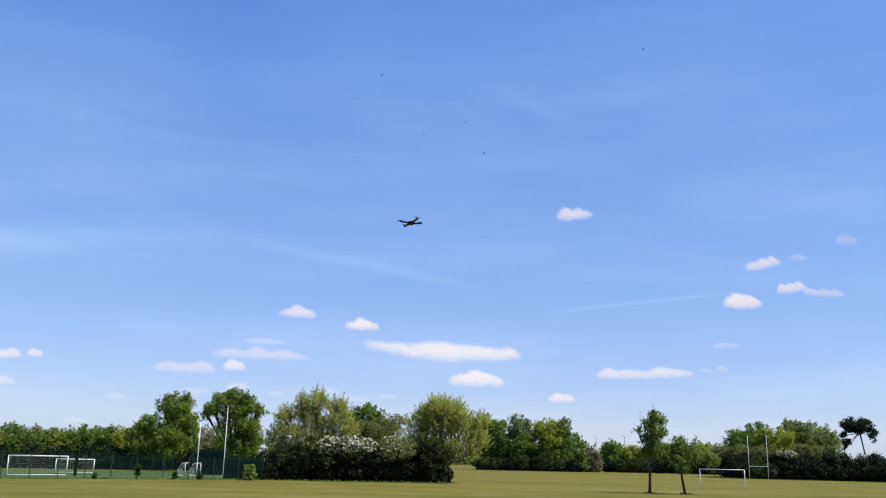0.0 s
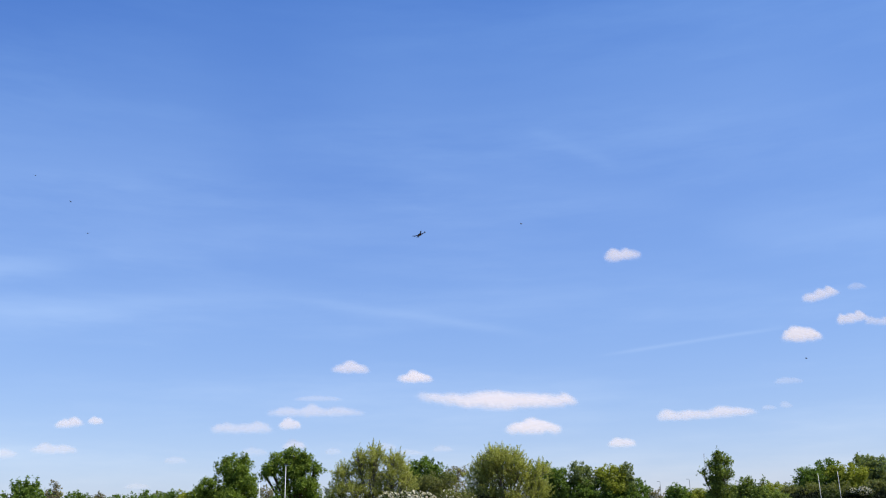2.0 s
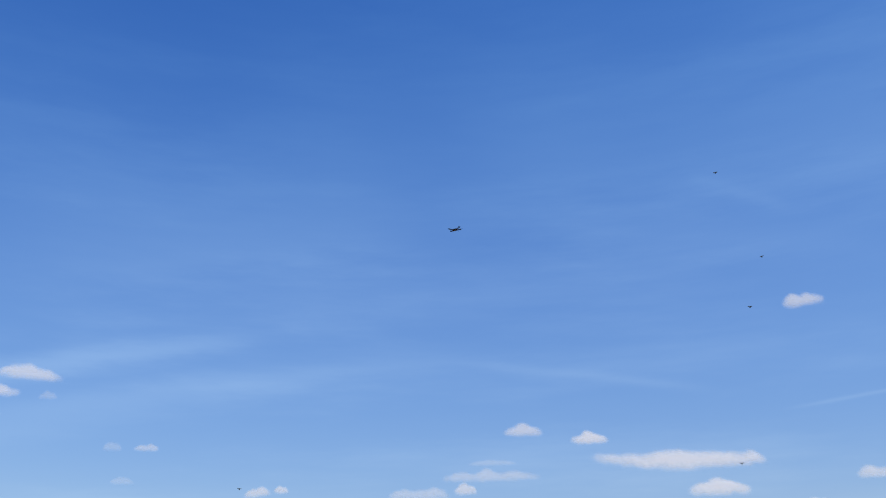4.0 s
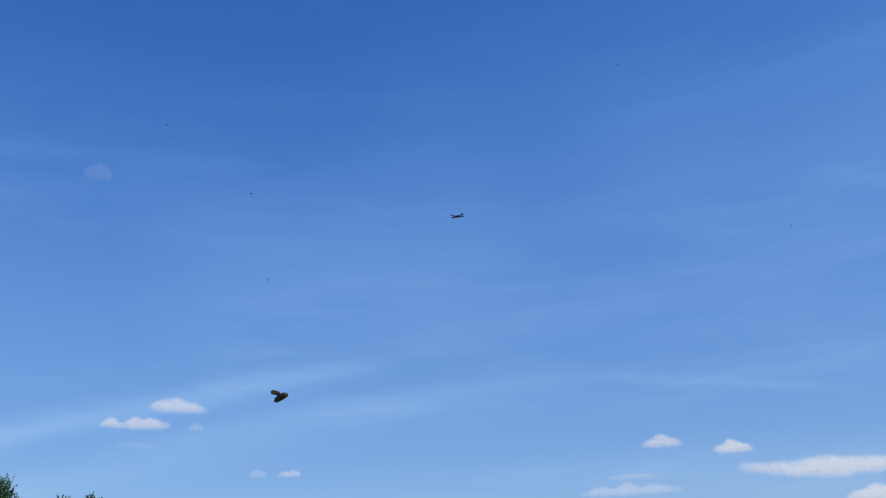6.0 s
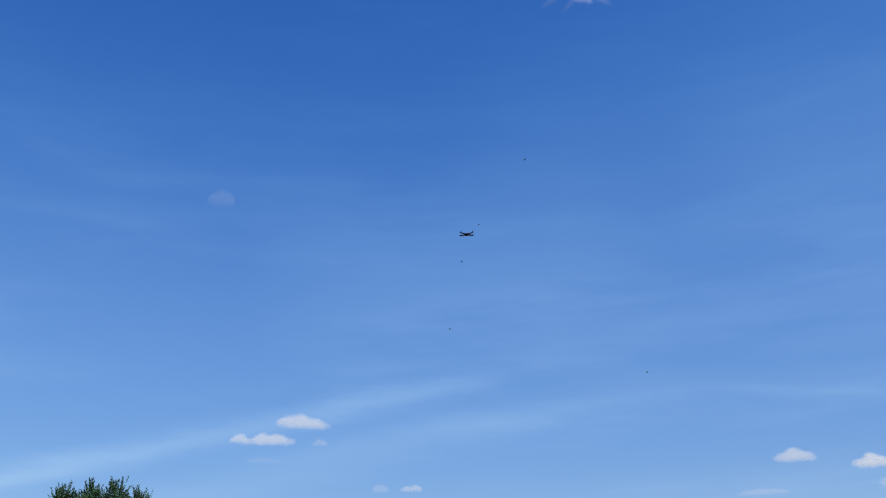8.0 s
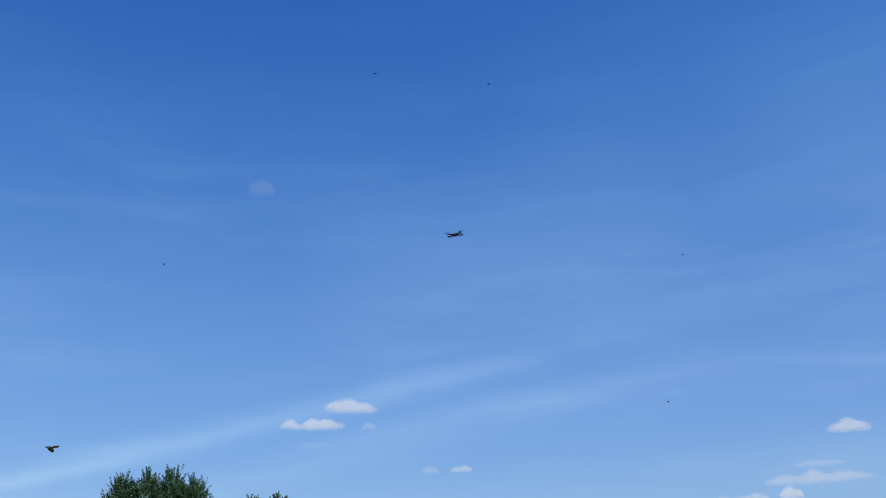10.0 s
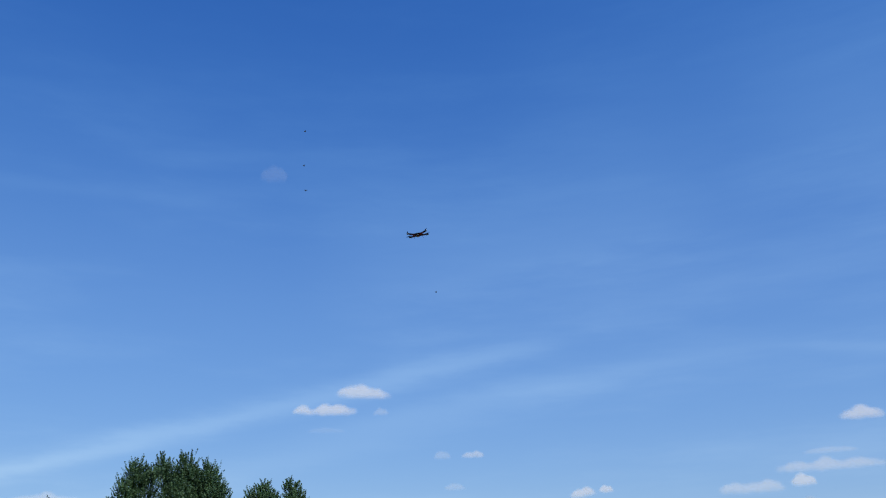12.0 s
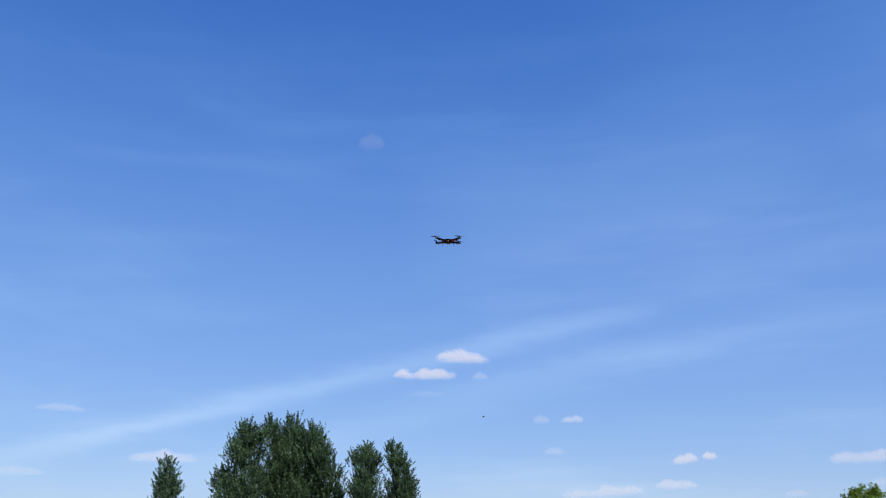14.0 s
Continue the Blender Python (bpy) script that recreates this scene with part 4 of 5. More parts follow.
def cloud(bearing, rise, wide, high, mat=CLOUD, humps=None, far=CLOUD_DIST, tilt=0.0, lift=0.0):
    """A small fair-weather cloud: humps on a level, fraying base, wide and high in degrees as seen from the field.
    tilt: degrees by which it climbs to the right; lift: how far the base rises towards its left end."""
    SEED[0] += 1
    rng = random.Random(SEED[0])
    turn = max(0.0, min(40.0, 180 + bearing - SUN_BEARING - 45))
    squeeze, lean = math.cos(radians(turn)), 30.0
    a = radians(wide) * far / 2 / squeeze * 1.18
    h = radians(high) * far * 1.13
    humps = humps or heap(rng)
    shift = Vector((rng.uniform(-99, 99), 0, rng.uniform(-99, 99)))
    step = max(3.0, 2 * a / 150)
    cols, rows = int(2.7 * a / step), int(2.0 * h / step)

    def smooth(v):
        v = max(0.0, min(1.0, v))
        return v * v * (3 - 2 * v)

    def dense(x, z):
        p = Vector((x * squeeze, 0, z)) / (h * 0.55) + shift
        q = Vector((x * squeeze, 0, z)) / (h * 0.22) + shift
        u = (x + h * (0.16 * noise.noise(p) + 0.06 * noise.noise(q))) / a
        v = z / h + 0.09 * noise.noise(p + Vector((7, 3, 5))) + 0.045 * noise.noise(q + Vector((3, 9, 1)))
        base = -0.5 + lift * max(0.0, -u) ** 1.4 + 0.16 * min(1.2, abs(u)) ** 2.5
        bumps = sum((tall * math.exp(-((u - cx) / w) ** 2)) ** 3 for cx, tall, w in humps) ** (1 / 3)
        thick = max(0.0, 1 - u * u) ** 0.45 * (0.30 + 0.70 * bumps)
        top = base + thick
        return 1.12 * smooth((top - v) / 0.70 + 0.38) * smooth((v - base) / 0.95 + 0.36) * smooth(thick / 0.55)

    grid = [[dense((i - cols / 2) * step, (j - rows / 2) * step) for j in range(rows + 1)] for i in range(cols + 1)]
    verts, faces, vapour, index = [], [], [], {}
    for side in (-1, 1):
        for i in range(cols + 1):
            for j in range(rows + 1):
                d = grid[i][j]
                index[side, i, j] = len(verts)
                verts.append(((i - cols / 2) * step, side * 0.03 * h * max(0.0, d - 0.01), (j - rows / 2) * step))
                vapour.append(d)
        for i in range(cols):
            for j in range(rows):
                if max(grid[i][j], grid[i + 1][j], grid[i][j + 1], grid[i + 1][j + 1]) > 0.015:
                    ring = [index[side, i, j], index[side, i + 1, j], index[side, i + 1, j + 1], index[side, i, j + 1]]
                    faces.append(ring if side < 0 else ring[::-1])
    used = sorted({k for f in faces for k in f})
    slot = {k: n for n, k in enumerate(used)}
    thing = mesh_object("cloud", [verts[k] for k in used], [[slot[k] for k in f] for f in faces], mat, smooth=True)
    layer = thing.data.attributes.new("vapour", "FLOAT", "POINT")
    layer.data.foreach_set("value", [vapour[k] for k in used])
    lean = -36.0 if rise > 30 else lean
    thing.matrix_basis = (Matrix.Translation(sight(bearing, rise, far)) @ pose(0, 0, 0, rise, 0, -bearing)
                          @ pose(0, 0, 0, 0, -tilt, 0) @ pose(0, 0, 0, 0, 0, turn) @ pose(0, 0, 0, -lean, 0, 0))
    words = {CLOUD: "small white fair-weather cloud with a flat base", MILKY: "small milky white cloud with a fraying base",
             HAZED: "pale hazy cloud, low and drawn out flat"}.get(mat, "faint thin wisp of cloud in the blue sky")
    tagged(thing, words, "cloud", "clouds")


def build_clouds():
    # the long cloud with a bump at its end, and the dome below it
    cloud(0.18, 6.95, 9.5, 1.30, humps=[(-0.76, 0.50, 0.22), (-0.45, 0.5, 0.3), (-0.05, 0.88, 0.34), (0.35, 0.68, 0.4), (0.6, 0.6, 0.3), (0.83, 0.98, 0.15)], lift=0.55)
    cloud(2.25, 5.22, 3.9, 1.0, humps=[(0.1, 1.0, 0.50), (-0.4, 0.55, 0.38), (0.6, 0.55, 0.28)], far=3400.0)
    # low domes drawn out flat to either side
    cloud(-9.49, 9.16, 2.6, 0.80, MILKY, [(0.05, 1.0, 0.50), (-0.5, 0.55, 0.4), (0.6, 0.45, 0.35)], far=5000.0)
    cloud(-5.28, 8.52, 2.4, 0.78, humps=[(0.05, 1.0, 0.50), (-0.5, 0.5, 0.4), (0.6, 0.5, 0.35)])
    # the high ones
    cloud(8.78, 15.96, 2.4, 0.92, MILKY, [(-0.3, 1.0, 0.42), (0.25, 0.8, 0.35), (0.7, 0.5, 0.3)], tilt=4)
    cloud(19.25, 10.03, 2.4, 0.97, humps=[(-0.1, 1.0, 0.6), (0.5, 0.7, 0.35)], far=3700.0)
    cloud(20.58, 12.32, 2.2, 0.80, MILKY, [(-0.4, 0.55, 0.45), (0.15, 0.75, 0.3), (0.55, 1.0, 0.24)], tilt=9)
    cloud(22.16, 10.74, 2.0, 0.74, MILKY, [(-0.35, 0.9, 0.3), (0.05, 0.7, 0.25), (0.5, 0.95, 0.3)], tilt=6)
    cloud(24.01, 10.36, 2.3, 0.60, HAZED, [(-0.5, 0.9, 0.35), (0.1, 0.7, 0.4), (0.6, 0.8, 0.3)], tilt=-6)
    # low in the haze
    cloud(13.28, 5.68, 5.8, 0.84, MILKY, [(-0.70, 1.0, 0.20), (-0.3, 0.6, 0.35), (0.3, 0.8, 0.28), (0.6, 0.6, 0.35)], tilt=1)
    cloud(7.85, 4.04, 1.9, 0.66, MILKY, [(-0.2, 0.9, 0.5), (0.4, 0.7, 0.4)])
    cloud(-11.71, 6.40, 6.0, 0.80, HAZED, [(-0.55, 0.7, 0.35), (-0.05, 1.0, 0.22), (0.45, 0.75, 0.35), (0.8, 0.5, 0.2)])
    cloud(-16.31, 5.37, 3.9, 0.80, HAZED, [(-0.45, 0.8, 0.4), (0.1, 0.6, 0.4), (0.5, 1.0, 0.35)])
    cloud(-13.0, 4.28, 1.8, 0.62, HAZED, [(0.0, 1.0, 0.6)])
    cloud(-13.38, 5.58, 1.7, 0.72, MILKY, [(0.0, 1.0, 0.55), (0.5, 0.6, 0.3)], far=3700.0)
    cloud(-26.49, 5.53, 1.8, 0.62, MILKY, [(-0.2, 0.8, 0.45), (0.35, 1.0, 0.4)], tilt=6)
    cloud(-24.96, 5.68, 1.0, 0.48, MILKY, [(-0.2, 1.0, 0.5), (0.4, 0.7, 0.35)])
    cloud(-31.58, 3.67, 5.0, 0.76, HAZED, [(-0.6, 0.6, 0.4), (0.1, 0.9, 0.3), (0.6, 0.8, 0.35)], tilt=3)
    cloud(-27.09, 4.03, 2.7, 0.66, HAZED, [(-0.3, 1.0, 0.45), (0.4, 0.8, 0.4)])
    cloud(-33.29, 8.11, 1.6, 0.44, HAZED, [(-0.3, 0.8, 0.4), (0.3, 1.0, 0.45)])
    # the pair over the poplars
    cloud(-40.41, 12.23, 3.6, 0.90, MILKY, [(-0.45, 0.85, 0.32), (-0.05, 1.0, 0.40), (0.45, 0.65, 0.35), (0.8, 0.35, 0.25)], tilt=-3)
    cloud(-42.86, 11.12, 3.95, 0.76, MILKY, [(-0.62, 0.95, 0.24), (-0.02, 0.9, 0.26), (0.38, 0.95, 0.30), (0.8, 0.5, 0.25)], far=3600.0)
    wisps = [(25.59, 13.38, 1.35, 0.67), (22.78, 12.53, 1.1, 0.42), (18.19, 7.29, 1.8, 0.42), (-15.57, 3.86, 1.9, 0.55),
             (-20.19, 3.36, 1.5, 0.45), (-10.50, 3.84, 1.2, 0.42), (17.91, 5.86, 0.8, 0.42), (16.9, 5.75, 1.0, 0.30), (-22.26, 1.83, 1.7, 0.37),
             (-39.25, 10.94, 1.1, 0.50), (-35.18, 8.12, 1.2, 0.55), (-34.46, 6.13, 1.5, 0.45),
             (-67.14, 4.44, 3.6, 0.55), (-65.23, 8.17, 3.0, 0.45), (-46.91, 26.20, 1.7, 1.1),
             (-11.6, 7.15, 3.4, 0.36), (-7.2, 4.1, 1.5, 0.5), (-3.6, 3.9, 1.5, 0.42), (-5.6, 3.7, 2.2, 0.40)]
    for b, r, w, h in wisps:
        cloud(b, r, w, h, FAINT if r > 20 else WISP, far=3300.0)
    cloud(-42.84, 9.78, 2.6, 0.36, FAINT, far=3300.0)
    cloud(-59.08, 5.58, 4.2, 0.80, HAZED, [(-0.5, 0.6, 0.4), (0.0, 1.0, 0.3), (0.5, 0.5, 0.4)], far=3300.0)
    # a torn hook of cirrus high up
    cloud(-19.1, 39.7, 1.15, 2.2, STREAK, [(-0.2, 1.0, 0.6), (0.4, 0.7, 0.4)], tilt=12)
    cloud(-19.4, 39.0, 1.5, 0.8, STREAK, [(0.1, 1.0, 0.6)], tilt=-20)
    cloud(-21.4, 39.2, 2.6, 0.55, FAINT, [(0.5, 1.0, 0.4), (-0.3, 0.7, 0.5)], tilt=24)
    cloud(-20.6, 38.6, 1.8, 0.45, FAINT, [(0.3, 1.0, 0.5)], tilt=30)
    cloud(-17.7, 38.6, 1.9, 0.60, FAINT, [(-0.3, 1.0, 0.5)], tilt=-28)


build_clouds()

# ---- the drone ----
DRONE_BLACK = plain("drone_black_plastic", (0.005, 0.007, 0.020), 0.75, grain=60, amount=0.2)
DRONE_RED = plain("drone_red_plastic", (0.30, 0.030, 0.028), 0.42, grain=60, amount=0.2)
DRONE_METAL = plain("motor_metal", (0.10, 0.11, 0.14), 0.35, 0.9, grain=80, amount=0.2)
DRONE_WHITE = plain("drone_white_plastic", (0.72, 0.72, 0.70), 0.4, grain=60, amount=0.15)
BATTERY = plain("battery_wrap", (0.11, 0.022, 0.022), 0.5, grain=60, amount=0.2)


def build_drone():
    """A four-armed hobby drone, about 0.57 m across its blades; +Y is forward."""
    thing = empty("drone", sight(-2.2, 15.27, 16.1))
    tagged(thing, "black and red four-armed hobby drone with two-bladed propellers, flying", "drone")
    for z, s in ((0.0, 0.078), (0.036, 0.070)):
        bm = bmesh.new()
        made = bmesh.ops.create_cone(bm, cap_ends=True, segments=8, radius1=s, radius2=s, depth=0.004)
        bmesh.ops.translate(bm, verts=made["verts"], vec=(0, 0, z))
        part("frame_plate", bm, DRONE_BLACK, thing, "thin black frame plate")
    bm = bmesh.new()
    box(bm, (0, 0, -0.010), (0.044, 0.085, 0.016), bevel=0.004)
    part("battery", bm, BATTERY, thing, "rust-red wrapped battery pack strapped underneath")
    bm = bmesh.new()
    box(bm, (0, 0, 0.018), (0.055, 0.075, 0.024), bevel=0.004)
    part("flight_controller", bm, DRONE_WHITE, thing, "pale electronics box between the plates")
    bm = bmesh.new()
    box(bm, (0, 0.085, 0.010), (0.03, 0.03, 0.026), bevel=0.005)
    part("camera_box", bm, DRONE_BLACK, thing)
    rotors = []
    for i, ang in enumerate((45, 135, 225, 315)):
        d = Vector((math.cos(radians(ang)), math.sin(radians(ang)), 0))
        s = Vector((-d.y, d.x, 0))
        bm = bmesh.new()
        # two side rails, a lower spine and cross ribs
        for k in (-1, 1):
            tube(bm, [d * 0.045 + s * 0.020 * k + Vector((0, 0, 0.022)), d * 0.13 + s * 0.016 * k + Vector((0, 0, 0.022)), d * 0.225 + s * 0.012 * k + Vector((0, 0, 0.030))], [0.009, 0.009, 0.010], 8)
        for q in (0.07, 0.10, 0.13, 0.16, 0.19):
            tube(bm, [d * q + s * 0.018 + Vector((0, 0, 0.020 + 0.03 * q)), d * q + Vector((0, 0, 0.03 * q - 0.002))], 0.0028, 5)
            tube(bm, [d * q - s * 0.018 + Vector((0, 0, 0.020 + 0.03 * q)), d * q + Vector((0, 0, 0.03 * q - 0.002))], 0.0028, 5)
        arm = part("arm", bm, DRONE_BLACK, thing, "black ribbed plastic arm")
        bm = bmesh.new()
        tube(bm, [d * 0.045 + Vector((0, 0, 0.012)), d * 0.09 + Vector((0, 0, 0.010)), d * 0.15 + Vector((0, 0, 0.013))], [0.013, 0.010, 0.005], 6)
        part("arm_spine", bm, DRONE_RED, arm, "red plastic underside of the arm")
        bm = bmesh.new()
        tube(bm, [d * 0.225 + Vector((0, 0, 0.016)), d * 0.225 + Vector((0, 0, 0.022)), d * 0.225 + Vector((0, 0, 0.040)), d * 0.225 + Vector((0, 0, 0.046))], [0.016, 0.018, 0.018, 0.006], 12)
        part("motor", bm, DRONE_METAL, thing, "round dark brushless motor", smooth=True)
        bm = bmesh.new()
        tube(bm, [d * 0.10 + Vector((0, 0, 0.0)), d * 0.112 + Vector((0, 0, -0.030)), d * 0.120 + Vector((0, 0, -0.027))], [0.0035, 0.003, 0.0035], 6)
        part("landing_leg", bm, DRONE_BLACK, thing)
        # two twisted blades on a hub
        bm = bmesh.new()
        tube(bm, [(0, 0, -0.004), (0, 0, 0.010)], 0.008, 8)
        for k in (-1, 1):
            rows = []
            for r, chord, tilt in ((0.006, 0.010, 30), (0.022, 0.022, 24), (0.045, 0.022, 15), (0.068, 0.016, 10), (0.080, 0.006, 7)):
                c, z = math.cos(radians(tilt)) * chord / 2, math.sin(radians(tilt)) * chord / 2
                rows.append([bm.verts.new((k * r, -c * k, 0.004 - z)), bm.verts.new((k * r, c * k, 0.004 + z)),
                             bm.verts.new((k * r, c * k, 0.006 + z)), bm.verts.new((k * r, -c * k, 0.006 - z))])
            for p, q in zip(rows, rows[1:]):
                for j in range(4):
                    bm.faces.new((p[j], p[(j + 1) % 4], q[(j + 1) % 4], q[j]))
            bm.faces.new(rows[-1])
        prop = part("propeller", bm, DRONE_BLACK, thing, "black two-bladed propeller")
        rotors.append((prop, d * 0.225 + Vector((0, 0, 0.046)), 1 if i % 2 else -1, 15 + 70 * i))
    return thing, rotors


DRONE, ROTORS = build_drone()

# seconds, bearing, rise, distance, pitch (nose down), lean (right side up as seen from the field), heading from the line of sight
FLIGHT = [
    (0.0, -2.20, 15.27, 16.1, 3, 8, 12), (0.3, -1.56, 15.54, 16.9, 2, 8, 14), (0.5, -1.30, 15.73, 17.5, 2, 8, 16),
    (0.8, -1.29, 16.27, 22.6, 3, 14, 21), (1.0, -1.32, 16.53, 26.0, 4, 18, 25), (1.2, -1.75, 16.91, 27.0, 4, 24, 27),
    (1.5, -2.57, 17.24, 28.5, 4, 34, 30), (1.8, -3.90, 17.67, 30.0, 3, 29, 30), (2.0, -4.82, 17.85, 31.0, 2, 25, 30),
    (2.2, -5.72, 18.16, 31.6, -1, 17, 23), (2.5, -7.04, 18.77, 32.5, -5, 5, 12), (2.8, -8.31, 19.38, 30.1, -6, 7, 12),
    (3.0, -9.23, 19.95, 28.5, -7, 9, 12), (5.3, -19.04, 23.91, 26.8, -8, 6, 6), (5.5, -19.83, 24.09, 26.6, -8, 6, 6),
    (5.8, -20.92, 24.37, 26.2, -10, 5, 5), (6.0, -21.81, 24.51, 25.9, -12, 4, 4), (6.2, -22.60, 24.59, 25.5, -11, 3, 2),
    (6.5, -23.89, 24.73, 24.8, -9, 1, 0), (6.8, -25.14, 24.97, 24.2, -7, 2, 1), (7.0, -25.89, 25.02, 23.8, -5, 3, 2),
    (7.2, -26.58, 25.07, 23.6, -7, 2, 1), (7.5, -27.68, 24.89, 23.4, -9, 0, 0), (7.8, -28.68, 24.61, 23.0, -9, 0, 0),
    (8.0, -29.28, 24.44, 22.8, -9, 0, 0), (8.2, -29.83, 24.35, 22.5, -9, 1, 1), (10.3, -33.49, 23.09, 19.6, -10, 7, 7),
    (10.5, -33.78, 23.00, 19.3, -10, 8, 8), (11.0, -34.55, 22.93, 18.3, -10, 9, 10), (11.5, -35.59, 22.87, 16.8, -7, 10, 10),
    (12.0, -36.57, 22.44, 15.1, -10, 8, 8), (12.5, -37.77, 21.66, 13.9, -13, 5, 6), (12.8, -38.64, 21.22, 13.4, -13, 3, 5),
    (13.0, -39.24, 20.87, 13.1, -13, 1, 4), (13.2, -39.74, 20.50, 13.0, -13, 0, 3), (13.5, -40.46, 20.07, 12.8, -13, -1, 2),
    (13.8, -41.13, 19.90, 12.3, -9, -0, 1), (14.0, -41.31, 19.75, 12.0, -7, 0, 0),
]


# ---- small flies in the air round the camera ----
FLY_BODY = plain("fly_body", (0.020, 0.018, 0.016), 0.4, grain=900, amount=0.3)
FLY_WING = plain("fly_wing", (0.14, 0.14, 0.17), 0.25, grain=900, amount=0.2)


def build_fly():
    thing = empty("fly", (0, 4, 4))
    tagged(thing, "tiny dark fly with two pale wings, in flight", "fly", "flies")
    bm = bmesh.new()
    tube(bm, [(0, -0.0050, 0), (0, -0.0035, 0), (0, -0.0005, 0.0004), (0, 0.0020, 0.0004), (0, 0.0040, 0), (0, 0.0052, 0)],
         [0.0006, 0.0017, 0.0022, 0.0021, 0.0016, 0.0006], 8)
    part("body", bm, FLY_BODY, thing, smooth=True)
    for k in (-1, 1):
        bm = bmesh.new()
        rim = [(0.0010, 0.0012), (0.0040, 0.0020), (0.0075, 0.0008), (0.0080, -0.0012), (0.0050, -0.0028), (0.0014, -0.0010)]
        top = [bm.verts.new((k * x, y, 0.0016 + 0.25 * x)) for x, y in rim]
        low = [bm.verts.new((k * x, y, 0.0014 + 0.25 * x)) for x, y in rim]
        bm.faces.new(top)
        bm.faces.new(low[::-1])
        for i in range(6):
            bm.faces.new((top[i], top[(i + 1) % 6], low[(i + 1) % 6], low[i]))
        part("wing", bm, FLY_WING, thing)
    return thing


FLIES = [build_fly()]
for k in range(5):
    FLIES.append(copy_thing(FLIES[0], pose(k, 4, 4)))


def fly_path(rows):
    """Send a fly along bearings, rises and distances from the eye, nose first."""
    fly = FLIES.pop()
    places = [(t, sight(b, r, d)) for t, b, r, d in rows]
    keys, turn = [], 0.0
    for i, (t, p) in enumerate(places):
        q = places[min(i + 1, len(places) - 1)][1] - places[max(i - 1, 0)][1]
        want = math.degrees(math.atan2(-q.x, q.y))
        turn += max(-80, min(80, (want - turn + 180) % 360 - 180))
        keys.append((t, Matrix.Translation(p) @ pose(0, 0, 0, 20, 0, turn)))
    walk(fly, keys)


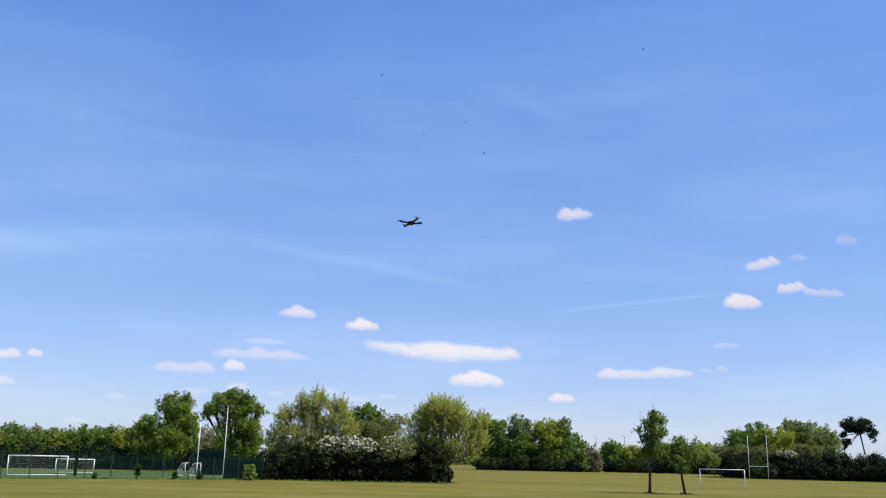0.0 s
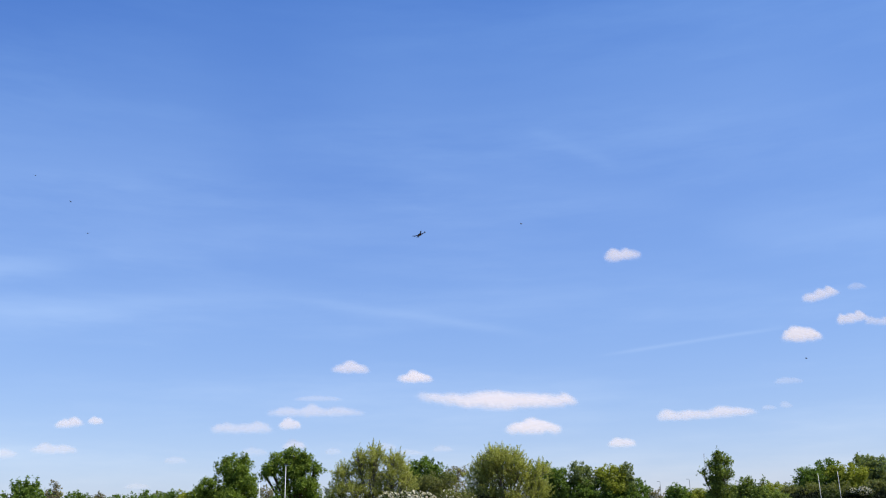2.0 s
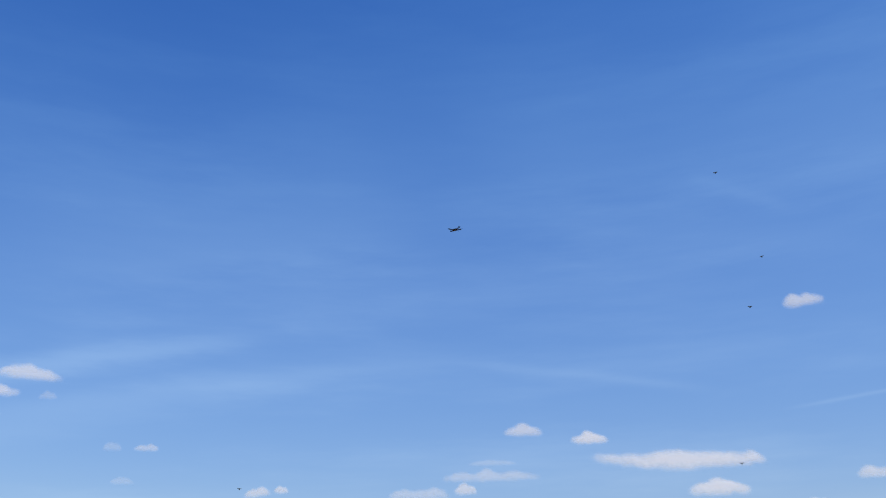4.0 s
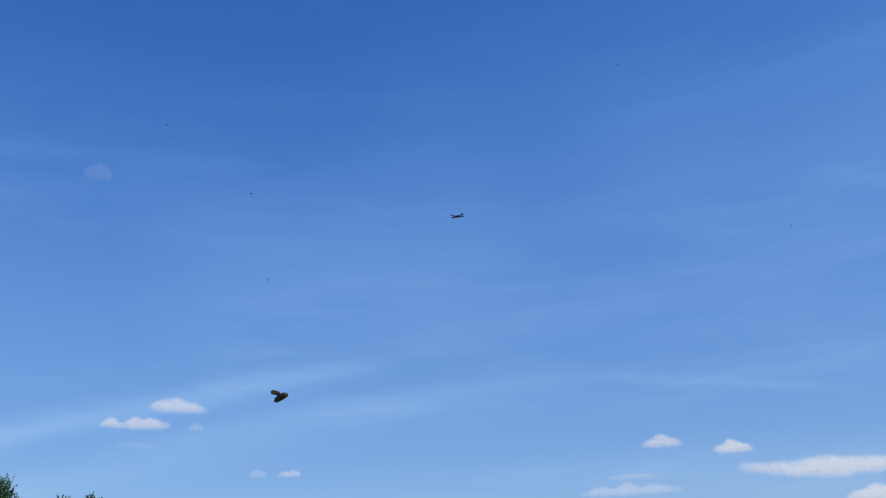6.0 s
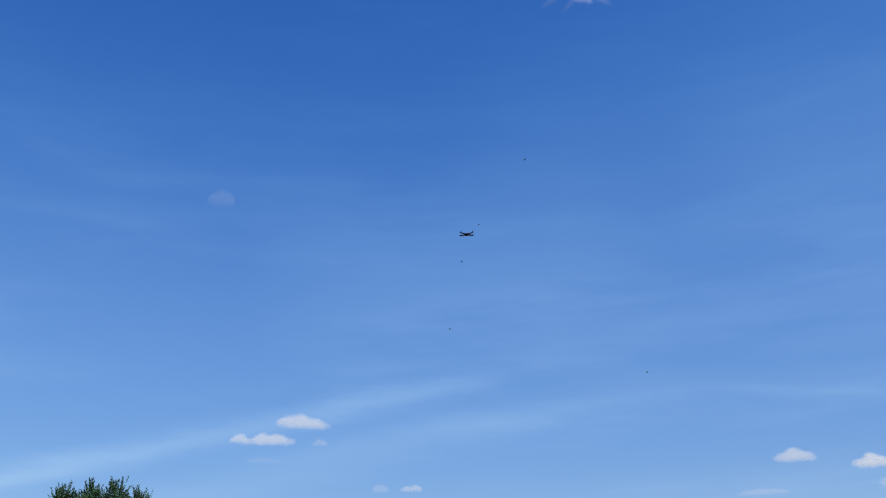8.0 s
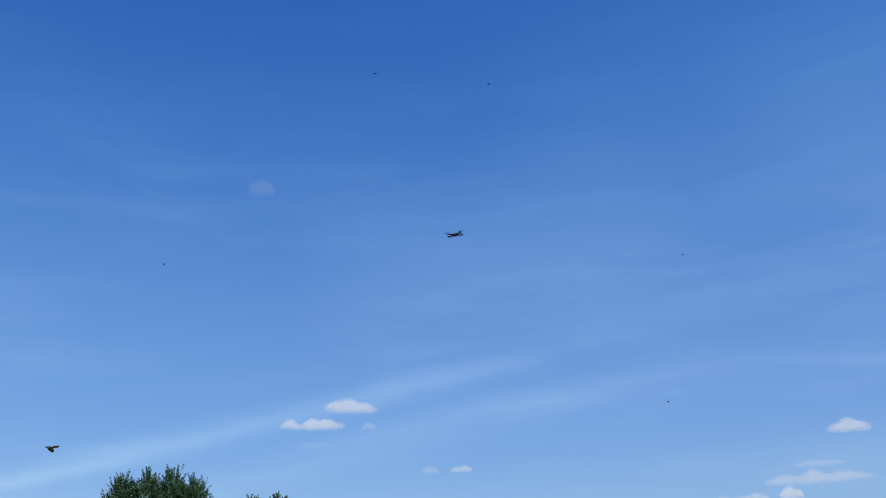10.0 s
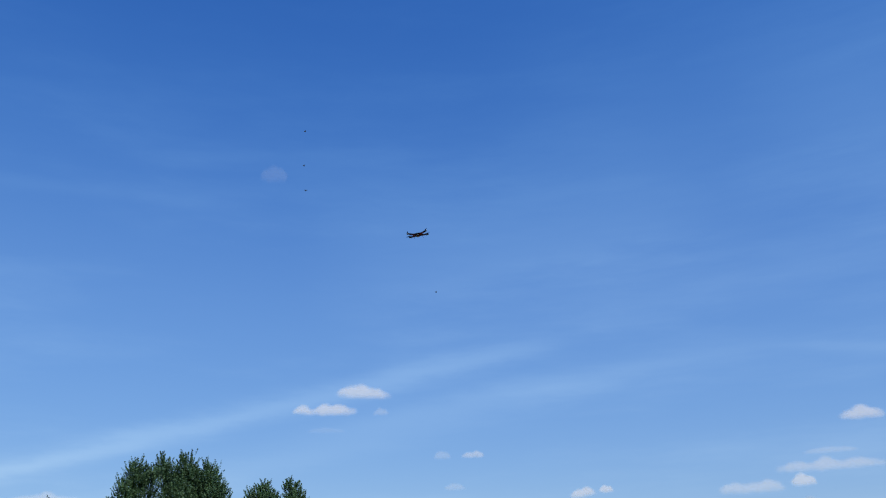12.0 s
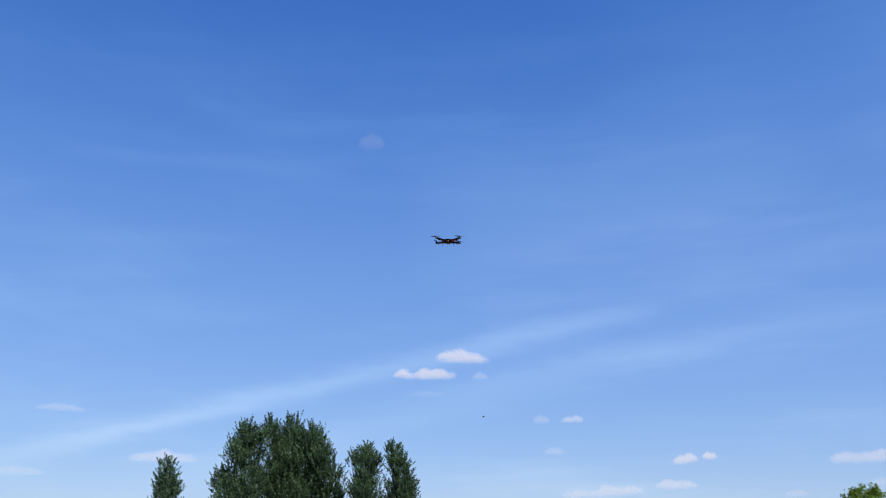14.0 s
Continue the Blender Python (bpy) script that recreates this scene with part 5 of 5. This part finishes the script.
def motions():
    rows = []
    for t, b, r, d, pitch, lean, heading in FLIGHT:
        rows.append((t, Matrix.Translation(sight(b, r - 0.09, d)) @ pose(0, 0, 0, 0, 0, -b) @ pose(0, 0, 0, -pitch, -lean, 0) @ pose(0, 0, 0, 0, 0, -heading)))
    walk(DRONE, rows)
    for prop, hub, way, start in ROTORS:
        walk(prop, [(k / 10, Matrix.Translation(hub) @ pose(0, 0, 0, 0, 0, start + way * 77 * k)) for k in range(141)])
    fly_path([
        (0.0, 1.4, 21.9, 3.60), (0.5, 4.6, 19.4, 4.10), (1.0, -0.9, 9.1, 3.47), (1.5, 2.8, 15.3, 3.14), (2.0, 2.2, 18.3, 3.85),
        (2.5, -10.3, 4.3, 4.00), (3.0, 5.4, 8.2, 3.25), (5.5, 0.7, 32.8, 3.29), (6.0, -9.1, 33.1, 4.03), (6.5, -10.5, 27.1, 3.80),
        (7.0, -13.8, 20.3, 3.12), (7.5, -19.6, 13.3, 3.53), (8.0, -24.8, 29.1, 4.10), (10.5, -34.4, 35.4, 3.55), (11.0, -39.4, 30.2, 3.11),
        (11.5, -34.7, 26.9, 3.78), (12.0, -44.8, 29.0, 4.04), (12.5, -46.9, 36.7, 3.31), (13.0, -58.4, 12.7, 3.24), (13.5, -58.6, 8.3, 3.99),
        (14.0, -39.0, 8.3, 3.86),
    ])
    fly_path([
        (0.0, -1.5, 21.1, 3.90), (0.5, -5.8, 4.6, 4.40), (1.0, -22.2, 21.7, 3.77), (1.5, -22.6, 21.1, 3.44), (2.0, -27.7, 18.7, 4.15),
        (2.5, -34.5, 16.0, 4.30), (3.0, -16.3, 4.5, 3.55), (5.5, -48.9, 18.5, 3.59), (6.0, -42.8, 29.6, 4.33), (6.5, -51.6, 16.9, 4.10),
        (7.0, -50.5, 17.7, 3.42), (7.5, -31.4, 16.7, 3.83), (8.0, -30.6, 18.2, 4.40), (10.5, -39.1, 35.4, 3.85), (11.0, -29.3, 13.4, 3.41),
        (11.5, -41.7, 24.7, 4.08), (12.0, -44.8, 26.8, 4.34), (12.5, -52.4, 13.8, 3.61), (13.0, -63.9, 9.5, 3.54), (13.5, -66.4, 12.1, 4.29),
        (14.0, -71.7, 12.8, 4.16),
    ])
    fly_path([
        (0.0, -4.6, 24.7, 3.70), (0.5, -27.1, 18.3, 4.20), (1.0, -25.0, 7.4, 3.57), (1.5, -23.0, 14.1, 3.24), (2.0, -26.5, 16.9, 3.95),
        (2.5, -26.9, 28.6, 4.10), (3.0, 5.4, 5.3, 3.35), (5.5, -22.4, 19.3, 3.39), (6.0, -36.6, 25.8, 4.13), (6.5, -17.7, 17.3, 3.90),
        (7.0, -15.6, 18.2, 3.22), (7.5, -32.3, 15.4, 3.63), (8.0, -29.7, 22.6, 4.20), (10.5, -59.4, 18.2, 3.65), (11.0, -60.3, 15.0, 3.21),
        (11.5, -46.0, 28.4, 3.88), (12.0, -44.6, 25.2, 4.14), (12.5, -54.2, 17.5, 3.41), (13.0, -65.9, 12.6, 3.34), (13.5, -70.3, 10.5, 4.09),
        (14.0, -73.2, 14.6, 3.96),
    ])
    fly_path([
        (0.0, 2.7, 19.9, 4.20), (0.5, 13.9, 30.7, 4.70), (1.0, 19.2, 14.9, 4.07), (1.5, -14.7, 28.4, 3.74), (2.0, -29.9, 20.0, 4.45),
        (2.5, -9.3, 4.7, 4.60), (3.0, 4.9, 7.5, 3.85), (5.5, -15.1, 40.3, 3.89), (6.0, -35.2, 20.3, 4.63), (6.5, -46.7, 39.4, 4.40),
        (7.0, -45.2, 27.6, 3.72), (7.5, -38.3, 15.1, 4.13), (8.0, -28.4, 25.0, 4.70), (10.5, -19.6, 9.7, 4.15), (11.0, -54.7, 15.9, 3.71),
        (11.5, -43.8, 26.4, 4.38), (12.0, -35.4, 18.6, 4.64), (12.5, -43.1, 39.3, 3.91), (13.0, -20.1, 37.3, 3.84), (13.5, -36.6, 37.2, 4.59),
        (14.0, -41.0, 37.9, 4.46),
    ])
    fly_path([
        (0.0, 13.8, 26.1, 4.00), (0.5, 21.6, 30.4, 4.50), (1.0, 30.8, 18.1, 3.87), (1.5, 33.7, 20.8, 3.54), (2.0, 19.4, 8.5, 4.25),
        (2.5, 13.4, 4.6, 4.40), (3.0, 5.4, 8.2, 3.65), (5.5, 8.9, 27.7, 3.69), (6.0, 0.6, 21.3, 4.43), (6.5, 4.2, 17.7, 4.20),
        (7.0, 0.1, 9.5, 3.52), (7.5, -14.2, 9.1, 3.93), (8.0, -17.6, 14.8, 4.50), (10.5, -17.3, 25.5, 3.95), (11.0, -11.6, 36.3, 3.51),
        (11.5, -19.0, 31.1, 4.18), (12.0, -11.9, 36.7, 4.44), (12.5, -8.7, 35.9, 3.71), (13.0, -8.6, 35.8, 3.64), (13.5, -9.2, 33.6, 4.39),
        (14.0, -7.5, 33.5, 4.26),
    ])
    fly_path([
        (0.0, -37.5, -8.3, 2.00), (0.5, -36.4, -7.8, 2.00), (1.0, -36.3, -6.5, 2.00), (1.5, -37.3, -5.3, 2.00), (2.0, -41.3, -4.4, 2.00),
        (2.5, -44.6, -3.2, 2.00), (3.0, -47.2, -2.6, 2.00), (5.5, -44.3, -1.3, 0.80), (6.0, -34.0, 12.8, 0.55), (6.5, 1.8, 51.0, 0.90),
        (7.0, -5.0, 46.0, 1.60), (7.5, -33.0, 20.0, 2.00), (8.0, -64.9, 3.4, 1.50), (10.5, -61.0, 14.4, 0.90), (11.0, -76.4, 16.0, 1.30),
        (11.5, -75.1, 10.2, 1.80), (12.0, -74.7, 7.4, 2.00), (12.5, -75.0, 7.2, 2.00), (13.0, -77.8, 5.9, 2.00), (13.5, -80.2, 3.5, 2.00),
        (14.0, -80.9, 4.7, 2.00),
    ])


motions()
